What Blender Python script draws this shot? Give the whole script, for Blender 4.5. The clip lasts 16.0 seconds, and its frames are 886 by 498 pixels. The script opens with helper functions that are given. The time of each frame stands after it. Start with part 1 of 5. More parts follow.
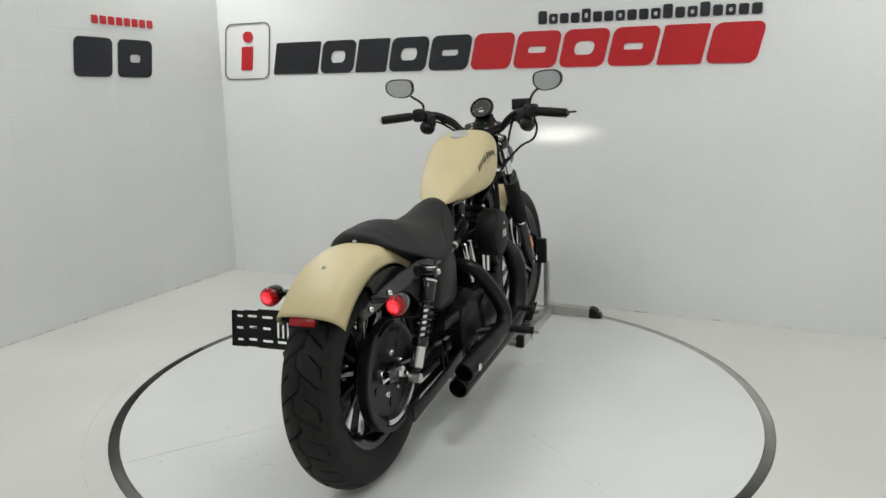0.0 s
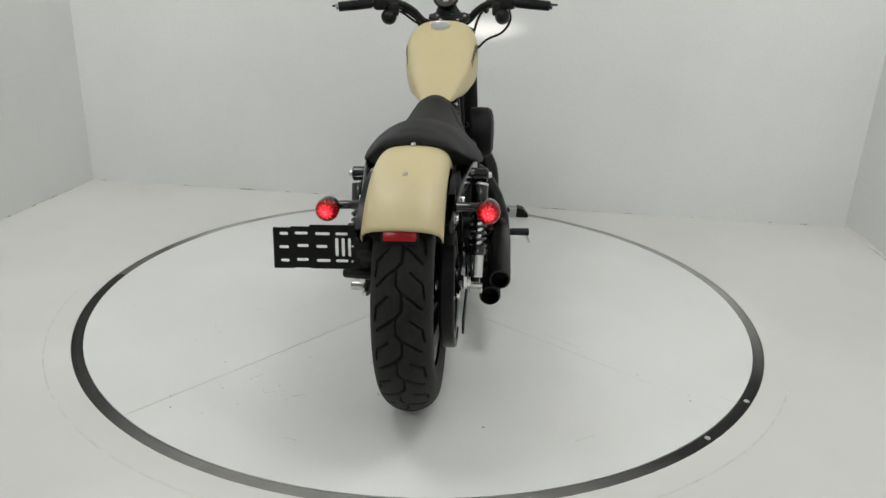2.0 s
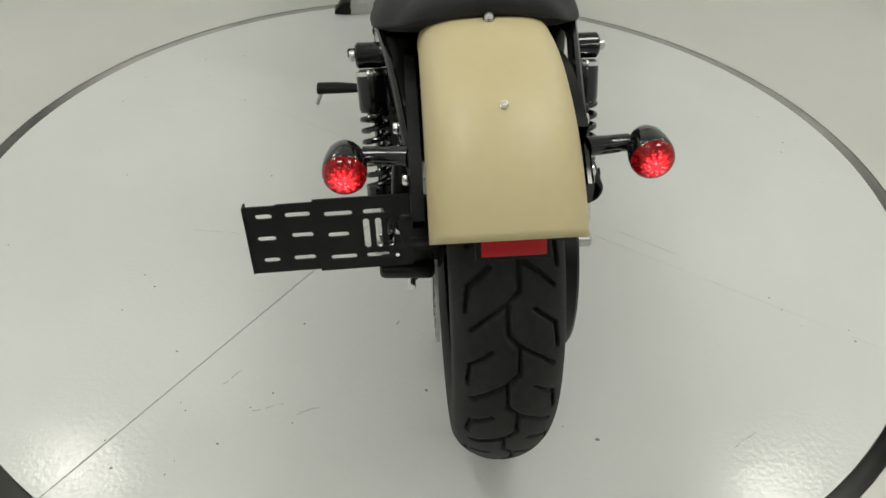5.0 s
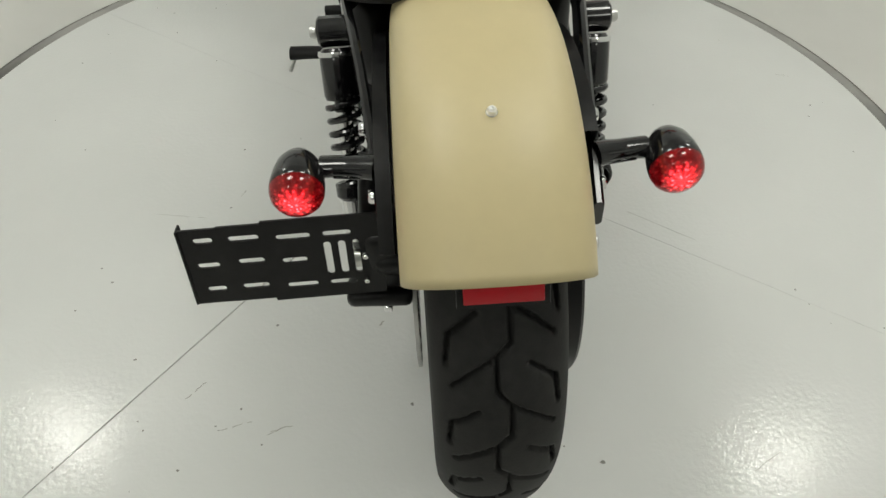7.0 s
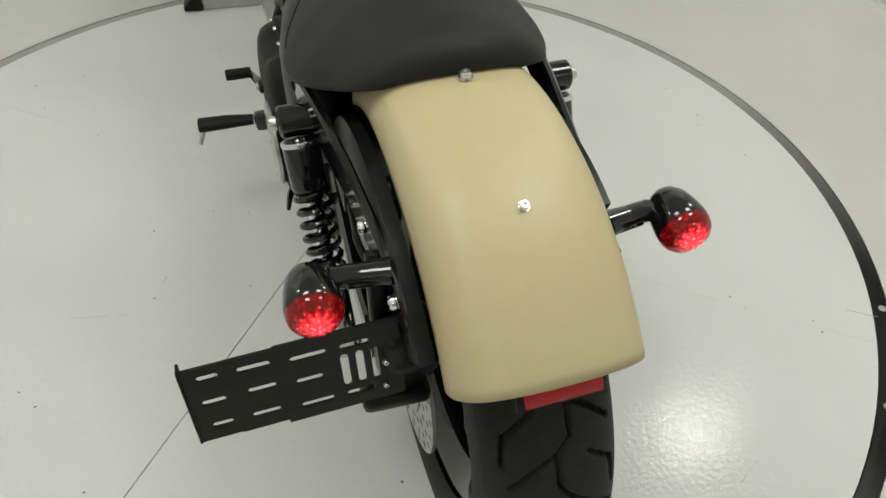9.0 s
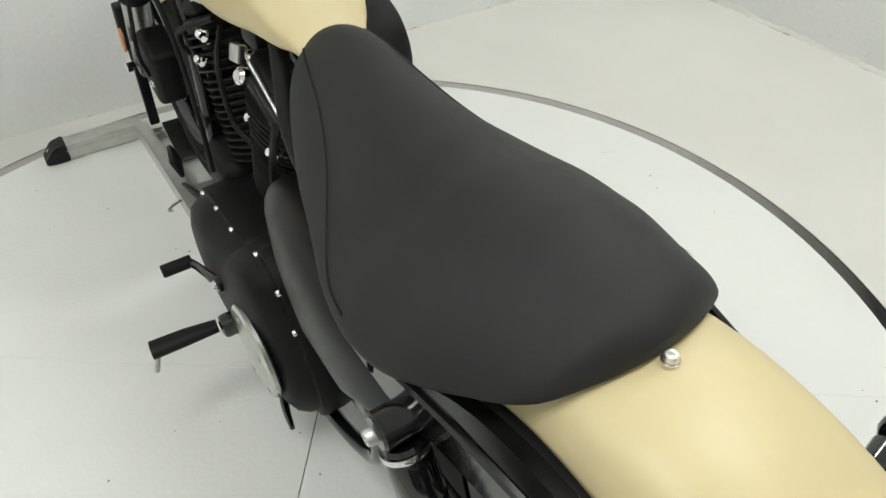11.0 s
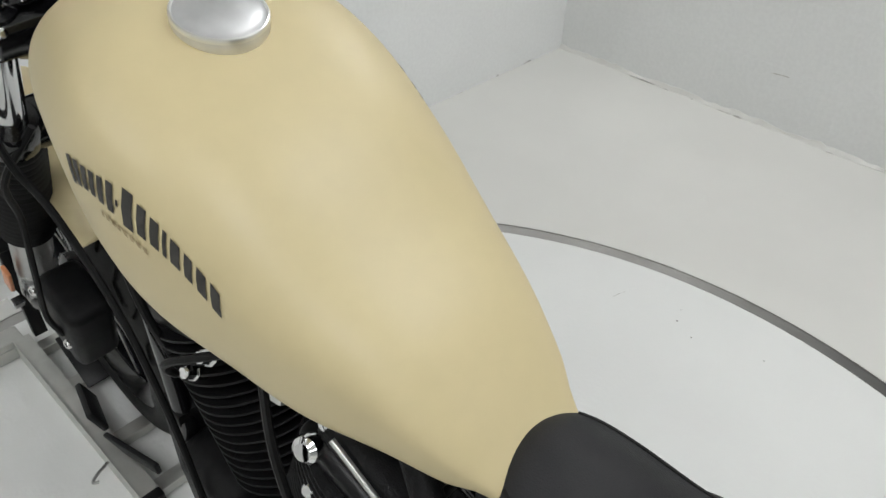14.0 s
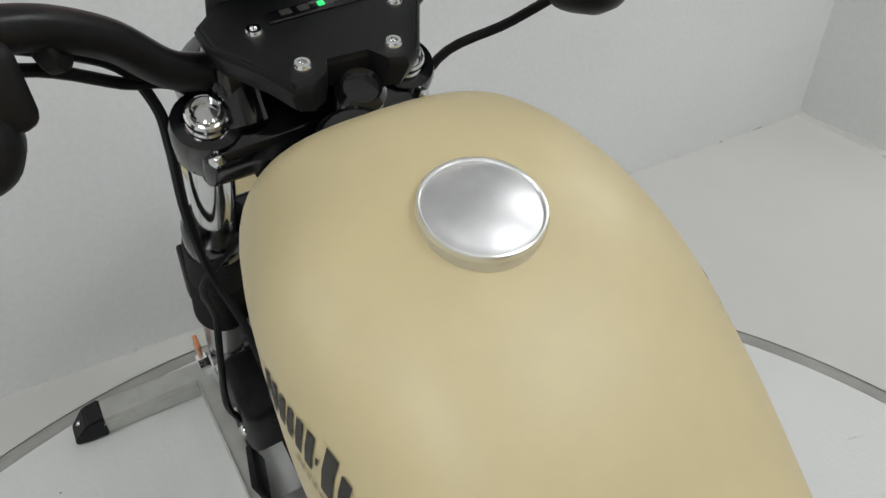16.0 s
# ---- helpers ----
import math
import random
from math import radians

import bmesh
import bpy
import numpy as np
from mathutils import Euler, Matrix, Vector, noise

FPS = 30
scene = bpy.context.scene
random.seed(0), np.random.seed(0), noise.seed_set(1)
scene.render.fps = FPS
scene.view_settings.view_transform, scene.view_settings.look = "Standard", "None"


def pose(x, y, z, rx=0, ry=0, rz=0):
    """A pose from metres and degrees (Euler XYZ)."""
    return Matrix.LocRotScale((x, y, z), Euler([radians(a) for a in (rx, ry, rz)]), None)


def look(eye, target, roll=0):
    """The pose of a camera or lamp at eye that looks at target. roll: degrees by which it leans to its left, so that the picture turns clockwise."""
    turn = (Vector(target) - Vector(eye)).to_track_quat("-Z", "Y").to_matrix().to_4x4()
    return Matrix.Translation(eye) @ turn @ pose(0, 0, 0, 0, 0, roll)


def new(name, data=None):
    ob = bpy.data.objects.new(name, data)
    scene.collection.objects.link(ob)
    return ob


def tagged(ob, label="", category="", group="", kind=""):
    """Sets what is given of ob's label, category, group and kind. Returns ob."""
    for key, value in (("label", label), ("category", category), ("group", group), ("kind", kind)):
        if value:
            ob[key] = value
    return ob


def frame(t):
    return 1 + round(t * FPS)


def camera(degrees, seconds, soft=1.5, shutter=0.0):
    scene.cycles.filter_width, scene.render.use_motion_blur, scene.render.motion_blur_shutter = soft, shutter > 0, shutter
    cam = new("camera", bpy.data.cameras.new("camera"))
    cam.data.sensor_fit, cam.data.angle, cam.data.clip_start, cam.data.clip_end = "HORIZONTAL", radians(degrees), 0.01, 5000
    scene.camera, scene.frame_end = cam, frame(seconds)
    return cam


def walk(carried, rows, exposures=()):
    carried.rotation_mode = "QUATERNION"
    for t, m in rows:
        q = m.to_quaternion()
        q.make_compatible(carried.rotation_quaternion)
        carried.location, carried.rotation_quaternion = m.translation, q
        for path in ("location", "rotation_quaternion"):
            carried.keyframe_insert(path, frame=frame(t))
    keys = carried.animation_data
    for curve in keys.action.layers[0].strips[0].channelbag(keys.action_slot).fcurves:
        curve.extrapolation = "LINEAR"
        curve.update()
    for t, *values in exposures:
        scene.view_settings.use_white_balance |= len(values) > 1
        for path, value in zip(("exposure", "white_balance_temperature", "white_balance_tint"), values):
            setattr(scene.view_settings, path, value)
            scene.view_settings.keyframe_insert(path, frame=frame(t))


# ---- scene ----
# World: the motorcycle stands near x = 0, points along +y and leans a little to its left; the turntable's top is z = 0.
cam = camera(63.1, 16.0, soft=1.5)
PATH = [
    (0, (0.9460, -1.6327, 1.0921), (0.1938, 0.1709, 0.6663), -0.71),
    (0.5, (0.7597, -1.7029, 1.0939), (0.1565, 0.1550, 0.6643), -0.61),
    (1, (0.5775, -1.7680, 1.1010), (0.0935, 0.1274, 0.6848), -1.08),
    (1.5, (0.3922, -1.8072, 1.1192), (0.0644, 0.1035, 0.6276), 1.83),
    (2, (0.1719, -1.6846, 1.0574), (0.0473, 0.1922, 0.3775), 2.15),
    (2.5, (-0.0070, -1.6138, 1.1213), (0.0417, 0.2234, 0.3323), 2.34),
    (3, (-0.1170, -1.5348, 1.1607), (-0.0082, 0.2333, 0.2322), 0.33),
    (3.5, (-0.1243, -1.3273, 1.1584), (-0.1798, 0.4054, 0.1611), -5.00),
    (4, (-0.1412, -1.1248, 1.1392), (-0.1334, 0.5560, 0.0553), -0.76),
    (4.2, (-0.1680, -1.0426, 1.1156), (-0.0461, 0.5904, -0.0327), 1.47),
    (6.3, (-0.1097, -0.6796, 1.0368), (0.0126, 0.7729, -0.3327), 1.48),
    (6.5, (-0.1183, -0.6685, 1.0335), (0.0274, 0.7608, -0.3579), 2.09),
    (7, (-0.1084, -0.6296, 1.0250), (-0.0010, 0.7771, -0.3927), 0.99),
    (7.5, (-0.0807, -0.5868, 1.0232), (-0.0377, 0.8009, -0.4164), -0.60),
    (8, (-0.0601, -0.5539, 1.0261), (-0.0634, 0.8335, -0.4144), -2.25),
    (8.5, (-0.1225, -0.5337, 1.0317), (0.0707, 0.8589, -0.3909), 0.09),
    (9, (-0.2447, -0.5247, 1.0569), (0.2230, 0.8449, -0.3235), 2.86),
    (9.5, (-0.2776, -0.4735, 1.0566), (0.2864, 0.8420, -0.3414), 3.28),
    (10, (-0.2869, -0.3192, 1.0668), (0.3314, 1.0031, -0.3004), 1.76),
    (10.2, (-0.2986, -0.2744, 1.0754), (0.3419, 1.0491, -0.2800), 1.07),
    (12.3, (-0.3975, 0.1227, 1.1096), (0.6768, 1.1818, -0.2035), -2.43),
    (12.5, (-0.3666, 0.1636, 1.1049), (0.7038, 1.2011, -0.2285), -2.57),
    (13, (-0.3098, 0.2546, 1.1025), (0.7125, 1.2827, -0.2751), -1.02),
    (13.5, (-0.2826, 0.3535, 1.1041), (0.7715, 1.4127, -0.2252), -0.67),
    (14, (-0.2790, 0.4673, 1.1217), (0.8736, 1.5070, -0.1394), 1.83),
    (14.5, (-0.2730, 0.5251, 1.1355), (0.8821, 1.6208, -0.0751), 2.18),
    (15, (-0.2599, 0.5641, 1.1342), (0.8159, 1.7212, -0.0921), 2.00),
    (15.5, (-0.2299, 0.6051, 1.1346), (0.7339, 1.8500, -0.0989), 0.77),
    (16, (-0.2010, 0.6532, 1.1370), (0.6117, 2.0107, -0.0864), -0.87),
]
EXPOSURE = [(0.0, 0.12, 6400, 11), (1.5, 0.09, 6400, 11), (2.5, 0.05, 6420, 11), (3.0, 0.04, 6720, 8), (7.0, -0.01, 6750, 7), (9.0, 0.04, 6750, 6), (9.5, 0.10, 6750, 6), (10.0, 0.24, 6750, 6),
            (10.2, 0.30, 6750, 6), (12.3, 0.62, 6200, 13), (13.3, 0.50, 6200, 13), (14.0, 0.20, 6300, 13), (14.5, 0.08, 6300, 13), (16.0, 0.02, 6300, 13)]
walk(cam, [(t, look(eye, target, roll)) for t, eye, target, roll in PATH], EXPOSURE)

# ---- the room's light: white ceiling panels, unseen, four of them added fill; a dim sky outside ----
world = bpy.data.worlds.new("world")
scene.world = world
world.use_nodes = True
world.node_tree.nodes["Background"].inputs[0].default_value = (0.8, 0.85, 0.9, 1)
world.node_tree.nodes["Background"].inputs[1].default_value = 0.05
ROOM_TURN = -1.5            # the room's turn against the motorcycle, degrees
ROOM = pose(-0.0227, 1.9585, 0, 0, 0, ROOM_TURN)   # back wall's foot; local x along the wall, -y into the room
LEFT, RIGHT, DEPTH, HIGH = -1.99, 1.97, 6.2, 2.40
LEAN = pose(0, 0, 0.0081, 0.32, -2.31, 0)      # the motorcycle's lean on the turntable
# the first two panels are inferred, the other four are added fill
LAMPS = [(-1.83, -0.56, 0.28), (1.81, -0.80, 0.28), (-0.75, -1.95, 0.5), (0.75, -1.95, 0.5), (-1.2, -4.4, 0.5), (1.2, -4.4, 0.5)]      # x, y, width
LAMP_POWER = 6.35


def lamp(name, size, power, m, colour=(0.985, 1.0, 0.965)):
    data = bpy.data.lights.new(name, "AREA")
    data.shape, data.size, data.energy, data.color = "SQUARE", size, power, colour
    ob = new(name, data)
    ob.matrix_world = m
    return ob


for lx, ly, lw in LAMPS:
    lamp("unseen_panel_light", lw, LAMP_POWER * (1.18 if ly > -1 else 1.25 if ly > -3 else 1.15), ROOM @ pose(lx, ly, HIGH - 0.045))


# ---- materials ----
def material(name, colour, rough=0.5, metal=0.0, grain=0.0, grain_size=40.0, stain=0.0, stain_size=3.0,
             bump=0.0, bump_size=300.0, coat=0.0, emit=None, emit_strength=0.0, spec=0.5):
    """A principled surface with fine grain, broad stains and relief."""
    m = bpy.data.materials.new(name)
    m.use_nodes = True
    n, l = m.node_tree.nodes, m.node_tree.links
    b = n["Principled BSDF"]
    b.inputs["Roughness"].default_value = rough
    b.inputs["Metallic"].default_value = metal
    b.inputs["Specular IOR Level"].default_value = spec
    b.inputs["Coat Weight"].default_value = coat
    b.inputs["Coat Roughness"].default_value = 0.08
    co = n.new("ShaderNodeTexCoord")

    def noise_node(scale, detail=4):
        t = n.new("ShaderNodeTexNoise")
        t.inputs["Scale"].default_value, t.inputs["Detail"].default_value = scale, detail
        l.new(co.outputs["Object"], t.inputs["Vector"])
        return t

    def mixed(first, amount, tex, lo=0.35, hi=0.65):
        r = n.new("ShaderNodeMapRange")
        r.inputs["From Min"].default_value, r.inputs["From Max"].default_value = lo, hi
        r.inputs["To Min"].default_value, r.inputs["To Max"].default_value = 1 - amount, 1 + amount
        l.new(tex.outputs["Fac"], r.inputs["Value"])
        v = n.new("ShaderNodeVectorMath")
        v.operation = "SCALE"
        if isinstance(first, tuple):
            v.inputs[0].default_value = first
        else:
            l.new(first, v.inputs[0])
        l.new(r.outputs["Result"], v.inputs["Scale"])
        return v.outputs["Vector"]

    out = tuple(colour)
    if stain:
        out = mixed(out, stain, noise_node(stain_size, 5))
    if grain:
        tex = noise_node(grain_size, 6)
        out = mixed(out, grain, tex)
        r = n.new("ShaderNodeMapRange")
        r.inputs["To Min"].default_value, r.inputs["To Max"].default_value = max(rough - 0.08, 0.02), min(rough + 0.08, 1)
        l.new(tex.outputs["Fac"], r.inputs["Value"])
        l.new(r.outputs["Result"], b.inputs["Roughness"])
    if isinstance(out, tuple):
        b.inputs["Base Color"].default_value = (*out, 1)
    else:
        l.new(out, b.inputs["Base Color"])
    if bump:
        tex = noise_node(bump_size, 3)
        k = n.new("ShaderNodeBump")
        k.inputs["Strength"].default_value, k.inputs["Distance"].default_value = bump, 0.002
        l.new(tex.outputs["Fac"], k.inputs["Height"])
        l.new(k.outputs["Normal"], b.inputs["Normal"])
    if emit:
        b.inputs["Emission Color"].default_value = (*emit, 1)
        b.inputs["Emission Strength"].default_value = emit_strength
    return m


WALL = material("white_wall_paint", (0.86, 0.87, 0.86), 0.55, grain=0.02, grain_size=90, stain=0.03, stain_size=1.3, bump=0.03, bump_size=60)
BACK = material("unseen_wall_grey", (0.33, 0.33, 0.325), 0.6, grain=0.04, grain_size=60, stain=0.06, stain_size=1.5)
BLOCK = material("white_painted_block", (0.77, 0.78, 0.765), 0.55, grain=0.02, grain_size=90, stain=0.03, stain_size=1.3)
nt = BLOCK.node_tree
co, sw, st = nt.nodes.new("ShaderNodeTexCoord"), nt.nodes.new("ShaderNodeSeparateXYZ"), nt.nodes.new("ShaderNodeCombineXYZ")
nt.links.new(co.outputs["Object"], sw.inputs[0])
nt.links.new(sw.outputs["Y"], st.inputs["X"])
nt.links.new(sw.outputs["Z"], st.inputs["Y"])
bk, bp = nt.nodes.new("ShaderNodeTexBrick"), nt.nodes.new("ShaderNodeBump")
for key, value in (("Scale", 1.0), ("Mortar Size", 0.006), ("Mortar Smooth", 0.6), ("Brick Width", 0.40), ("Row Height", 0.20)):
    bk.inputs[key].default_value = value
nt.links.new(st.outputs[0], bk.inputs["Vector"])
bp.inputs["Strength"].default_value, bp.inputs["Distance"].default_value, bp.invert = 0.16, 0.004, True
nt.links.new(bk.outputs["Fac"], bp.inputs["Height"])
nt.links.new(bp.outputs["Normal"], nt.nodes["Principled BSDF"].inputs["Normal"])
FLOOR = material("white_floor_paint", (0.70, 0.695, 0.660), 0.3, stain=0.055, stain_size=1.1, bump=0.04, bump_size=25)
DISC = material("white_disc_paint", (0.77, 0.78, 0.76), 0.105, stain=0.035, stain_size=1.5, bump=0.28, bump_size=105, spec=0.29)
CHIP = material("chipped_paint", (0.54, 0.53, 0.50), 0.8, grain=0.3, grain_size=60)
GAP = material("dark_gap", (0.24, 0.235, 0.215), 0.8, grain=0.2, grain_size=60)
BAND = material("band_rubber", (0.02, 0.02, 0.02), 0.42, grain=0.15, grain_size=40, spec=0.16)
nt = BAND.node_tree                         # the glossy rubber's grey sheen, put into the colour by angle
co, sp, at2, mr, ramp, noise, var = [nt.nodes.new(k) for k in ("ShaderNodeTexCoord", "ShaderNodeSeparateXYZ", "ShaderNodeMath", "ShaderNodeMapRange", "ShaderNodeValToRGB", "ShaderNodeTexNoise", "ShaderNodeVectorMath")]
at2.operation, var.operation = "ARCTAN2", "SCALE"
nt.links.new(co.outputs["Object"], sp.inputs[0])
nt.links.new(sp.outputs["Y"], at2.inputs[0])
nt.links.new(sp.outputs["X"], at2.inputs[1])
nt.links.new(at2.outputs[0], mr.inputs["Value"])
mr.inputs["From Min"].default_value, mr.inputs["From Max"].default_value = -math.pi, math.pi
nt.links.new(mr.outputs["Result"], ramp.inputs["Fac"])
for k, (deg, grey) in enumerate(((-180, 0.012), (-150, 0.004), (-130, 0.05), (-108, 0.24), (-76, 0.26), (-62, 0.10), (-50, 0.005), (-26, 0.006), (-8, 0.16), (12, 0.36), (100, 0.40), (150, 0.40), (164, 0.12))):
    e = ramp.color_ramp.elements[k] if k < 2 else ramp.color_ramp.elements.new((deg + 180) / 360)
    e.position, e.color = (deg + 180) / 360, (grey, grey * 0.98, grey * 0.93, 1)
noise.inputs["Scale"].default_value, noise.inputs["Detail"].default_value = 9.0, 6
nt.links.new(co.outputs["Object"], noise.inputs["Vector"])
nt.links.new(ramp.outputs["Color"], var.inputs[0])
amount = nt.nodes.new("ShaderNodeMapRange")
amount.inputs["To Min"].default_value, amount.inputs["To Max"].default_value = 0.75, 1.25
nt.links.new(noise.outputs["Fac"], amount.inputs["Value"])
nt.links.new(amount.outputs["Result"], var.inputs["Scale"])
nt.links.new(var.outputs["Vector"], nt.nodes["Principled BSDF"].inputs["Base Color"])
SCRATCH = material("scratched_paint", (0.40, 0.39, 0.36), 0.6, grain=0.3, grain_size=90)
SCUFF = material("scuffed_floor_paint", (0.66, 0.65, 0.60), 0.5, grain=0.1, grain_size=25)
CREAM = material("sand_satin_paint", (0.590, 0.500, 0.286), 0.44, grain=0.012, grain_size=60, stain=0.02, stain_size=5, coat=0.07)
CREAM.node_tree.nodes["Principled BSDF"].inputs["Coat Roughness"].default_value = 0.3
GLOSS = material("gloss_black_paint", (0.006, 0.006, 0.007), 0.14, grain=0.1, grain_size=50, coat=0.4)
SATIN = material("satin_black_metal", (0.0062, 0.0062, 0.0066), 0.34, grain=0.2, grain_size=80, bump=0.05, bump_size=400, spec=0.28)
WRINKLE = material("wrinkle_black_metal", (0.0068, 0.0068, 0.0072), 0.46, grain=0.25, grain_size=120, bump=0.35, bump_size=700, spec=0.17)
PLASTIC = material("black_plastic", (0.0065, 0.0065, 0.007), 0.44, grain=0.15, grain_size=90, bump=0.12, bump_size=500, spec=0.3)
RUBBER = material("tyre_rubber", (0.0135, 0.0135, 0.0131), 0.62, grain=0.25, grain_size=70, stain=0.15, stain_size=9, bump=0.15, bump_size=350, spec=0.25)
GRIP = material("grip_rubber", (0.0055, 0.0055, 0.0055), 0.55, grain=0.2, grain_size=70, bump=0.2, bump_size=400, spec=0.25)
VINYL = material("black_seat_vinyl", (0.0135, 0.0135, 0.0150), 0.56, grain=0.12, grain_size=60, stain=0.08, stain_size=7, bump=0.28, bump_size=900, spec=0.32)
CHROME = material("chrome", (0.82, 0.82, 0.82), 0.07, metal=1.0, grain=0.03, grain_size=30)
BRUSHED = material("brushed_aluminium", (0.62, 0.62, 0.60), 0.33, metal=1.0, grain=0.08, grain_size=60, bump=0.1, bump_size=200)
EXTRUDED = material("extruded_aluminium", (0.60, 0.60, 0.57), 0.42, metal=0.85, grain=0.06, grain_size=25, stain=0.08, stain_size=6)
STEEL = material("disc_steel", (0.50, 0.50, 0.49), 0.3, metal=1.0, grain=0.06, grain_size=50)
RED_REFLECTOR = material("red_reflector", (0.46, 0.010, 0.018), 0.25, stain=0.05, stain_size=30)
ORANGE = material("orange_reflector", (0.74, 0.30, 0.13), 0.3, grain=0.1, grain_size=250)
CAP_FACE = material("satin_cap", (0.76, 0.76, 0.77), 0.42, metal=1.0, grain=0.05, grain_size=60)
POLISHED = material("polished_edge", (0.85, 0.85, 0.84), 0.3, metal=1.0, grain=0.05, grain_size=40)
CAP_RIM = material("polished_rim", (0.85, 0.85, 0.83), 0.3, metal=1.0, grain=0.03, grain_size=40)
MIRROR = material("mirror_glass", (0.62, 0.63, 0.64), 0.02, metal=1.0)
INK = material("faded_black_ink", (0.035, 0.032, 0.028), 0.6, grain=0.15, grain_size=120)
PALE_INK = material("pale_brown_ink", (0.36, 0.28, 0.15), 0.6, grain=0.1, grain_size=120)
SIGN_BLACK = material("black_sign_vinyl", (0.012, 0.013, 0.018), 0.4, grain=0.1, grain_size=30)
SIGN_GREY = material("grey_sign_vinyl", (0.16, 0.16, 0.17), 0.4, grain=0.1, grain_size=30)
SIGN_RED = material("red_sign_vinyl", (0.55, 0.012, 0.018), 0.4, grain=0.06, grain_size=30)
LENS_RED = material("red_lamp_lens", (0.42, 0.006, 0.010), 0.05, bump=0.09, bump_size=140, emit=(1.0, 0.040, 0.055), emit_strength=0.07)
LENS_RED.node_tree.nodes["Principled BSDF"].inputs["Transmission Weight"].default_value = 0.72
nt = LENS_RED.node_tree                    # moulded facets that pass the bulb's light unevenly
co, vo, mr = nt.nodes.new("ShaderNodeTexCoord"), nt.nodes.new("ShaderNodeTexVoronoi"), nt.nodes.new("ShaderNodeMapRange")
away, span, glow, both = nt.nodes.new("ShaderNodeVectorMath"), nt.nodes.new("ShaderNodeVectorMath"), nt.nodes.new("ShaderNodeMapRange"), nt.nodes.new("ShaderNodeMath")
vo.inputs["Scale"].default_value = 230
away.operation, away.inputs[1].default_value = "SUBTRACT", (0.5, 0.5, 0.52)
span.operation, both.operation, glow.interpolation_type = "LENGTH", "MULTIPLY", "SMOOTHSTEP"
for node, low, high, first, last in ((mr, 0.08, 0.42, 4.2, 0.45), (glow, 0.02, 0.40, 2.2, 0.05)):
    for key, value in (("From Min", low), ("From Max", high), ("To Min", first), ("To Max", last)):
        node.inputs[key].default_value = value
nt.links.new(co.outputs["Object"], vo.inputs["Vector"])
nt.links.new(vo.outputs["Distance"], mr.inputs["Value"])
nt.links.new(co.outputs["Generated"], away.inputs[0])
flat = nt.nodes.new("ShaderNodeVectorMath")
flat.operation, flat.inputs[1].default_value = "MULTIPLY", (1, 0, 1)
nt.links.new(away.outputs["Vector"], flat.inputs[0])
nt.links.new(flat.outputs["Vector"], span.inputs[0])
nt.links.new(span.outputs["Value"], glow.inputs["Value"])
axes, turn, rays, beam_sum = nt.nodes.new("ShaderNodeSeparateXYZ"), nt.nodes.new("ShaderNodeMath"), nt.nodes.new("ShaderNodeMath"), nt.nodes.new("ShaderNodeMath")
times, wave = nt.nodes.new("ShaderNodeMath"), nt.nodes.new("ShaderNodeMapRange")
turn.operation, times.operation, rays.operation, beam_sum.operation = "ARCTAN2", "MULTIPLY", "SINE", "MULTIPLY"
times.inputs[1].default_value = 11
for key, value in (("From Min", -0.6), ("From Max", 0.9), ("To Min", 0.55), ("To Max", 1.6)):
    wave.inputs[key].default_value = value
nt.links.new(flat.outputs["Vector"], axes.inputs[0])
nt.links.new(axes.outputs["X"], turn.inputs[0])
nt.links.new(axes.outputs["Z"], turn.inputs[1])
nt.links.new(turn.outputs["Value"], times.inputs[0])
nt.links.new(times.outputs["Value"], rays.inputs[0])
nt.links.new(rays.outputs["Value"], wave.inputs["Value"])
nt.links.new(mr.outputs["Result"], beam_sum.inputs[0])
nt.links.new(wave.outputs["Result"], beam_sum.inputs[1])
nt.links.new(beam_sum.outputs["Value"], both.inputs[0])
nt.links.new(glow.outputs["Result"], both.inputs[1])
nt.links.new(both.outputs["Value"], nt.nodes["Principled BSDF"].inputs["Emission Strength"])
REFLECTOR = material("lamp_reflector", (0.92, 0.75, 0.72), 0.18, metal=1.0)
BULB_RED = material("lit_red_bulb", (0.9, 0.1, 0.06), 0.2, emit=(1.0, 0.45, 0.35), emit_strength=30.0)
GREEN_LED = material("green_lamp", (0.02, 0.5, 0.1), 0.3, emit=(0.05, 1.0, 0.25), emit_strength=0.8)
PANEL = material("lit_diffuser", (0.9, 0.9, 0.88), 0.5, emit=(1.0, 0.98, 0.95), emit_strength=3.0)


# ---- mesh helpers ----
def mesh_object(name, bm, mat, parent=None, label="", smooth=35):
    me = bpy.data.meshes.new(name)
    bm.normal_update()
    bm.to_mesh(me)
    bm.free()
    me.materials.append(mat)
    if smooth:
        me.polygons.foreach_set("use_smooth", [True] * len(me.polygons))
        me.set_sharp_from_angle(angle=radians(smooth))
    ob = new(name, me)
    if parent:
        ob.parent = parent
    if label:
        ob["label"] = label
    return ob


def part(name, bm, mat, parent, label="", smooth=35):
    return mesh_object(name, bm, mat, parent, label, smooth)


def holder(name, m=None):
    ob = new(name)
    ob.empty_display_size = 0.1
    if m:
        ob.matrix_world = m
    return ob


def put(bm, verts, faces):
    vs = [bm.verts.new(v) for v in verts]
    for f in faces:
        try:
            bm.faces.new([vs[i] for i in f])
        except ValueError:
            pass
    return vs


def merge(*meshes):
    a = meshes[0]
    for b in meshes[1:]:
        b.verts.index_update()
        put(a, [v.co.copy() for v in b.verts], [[v.index for v in f.verts] for f in b.faces])
        b.free()
    return a


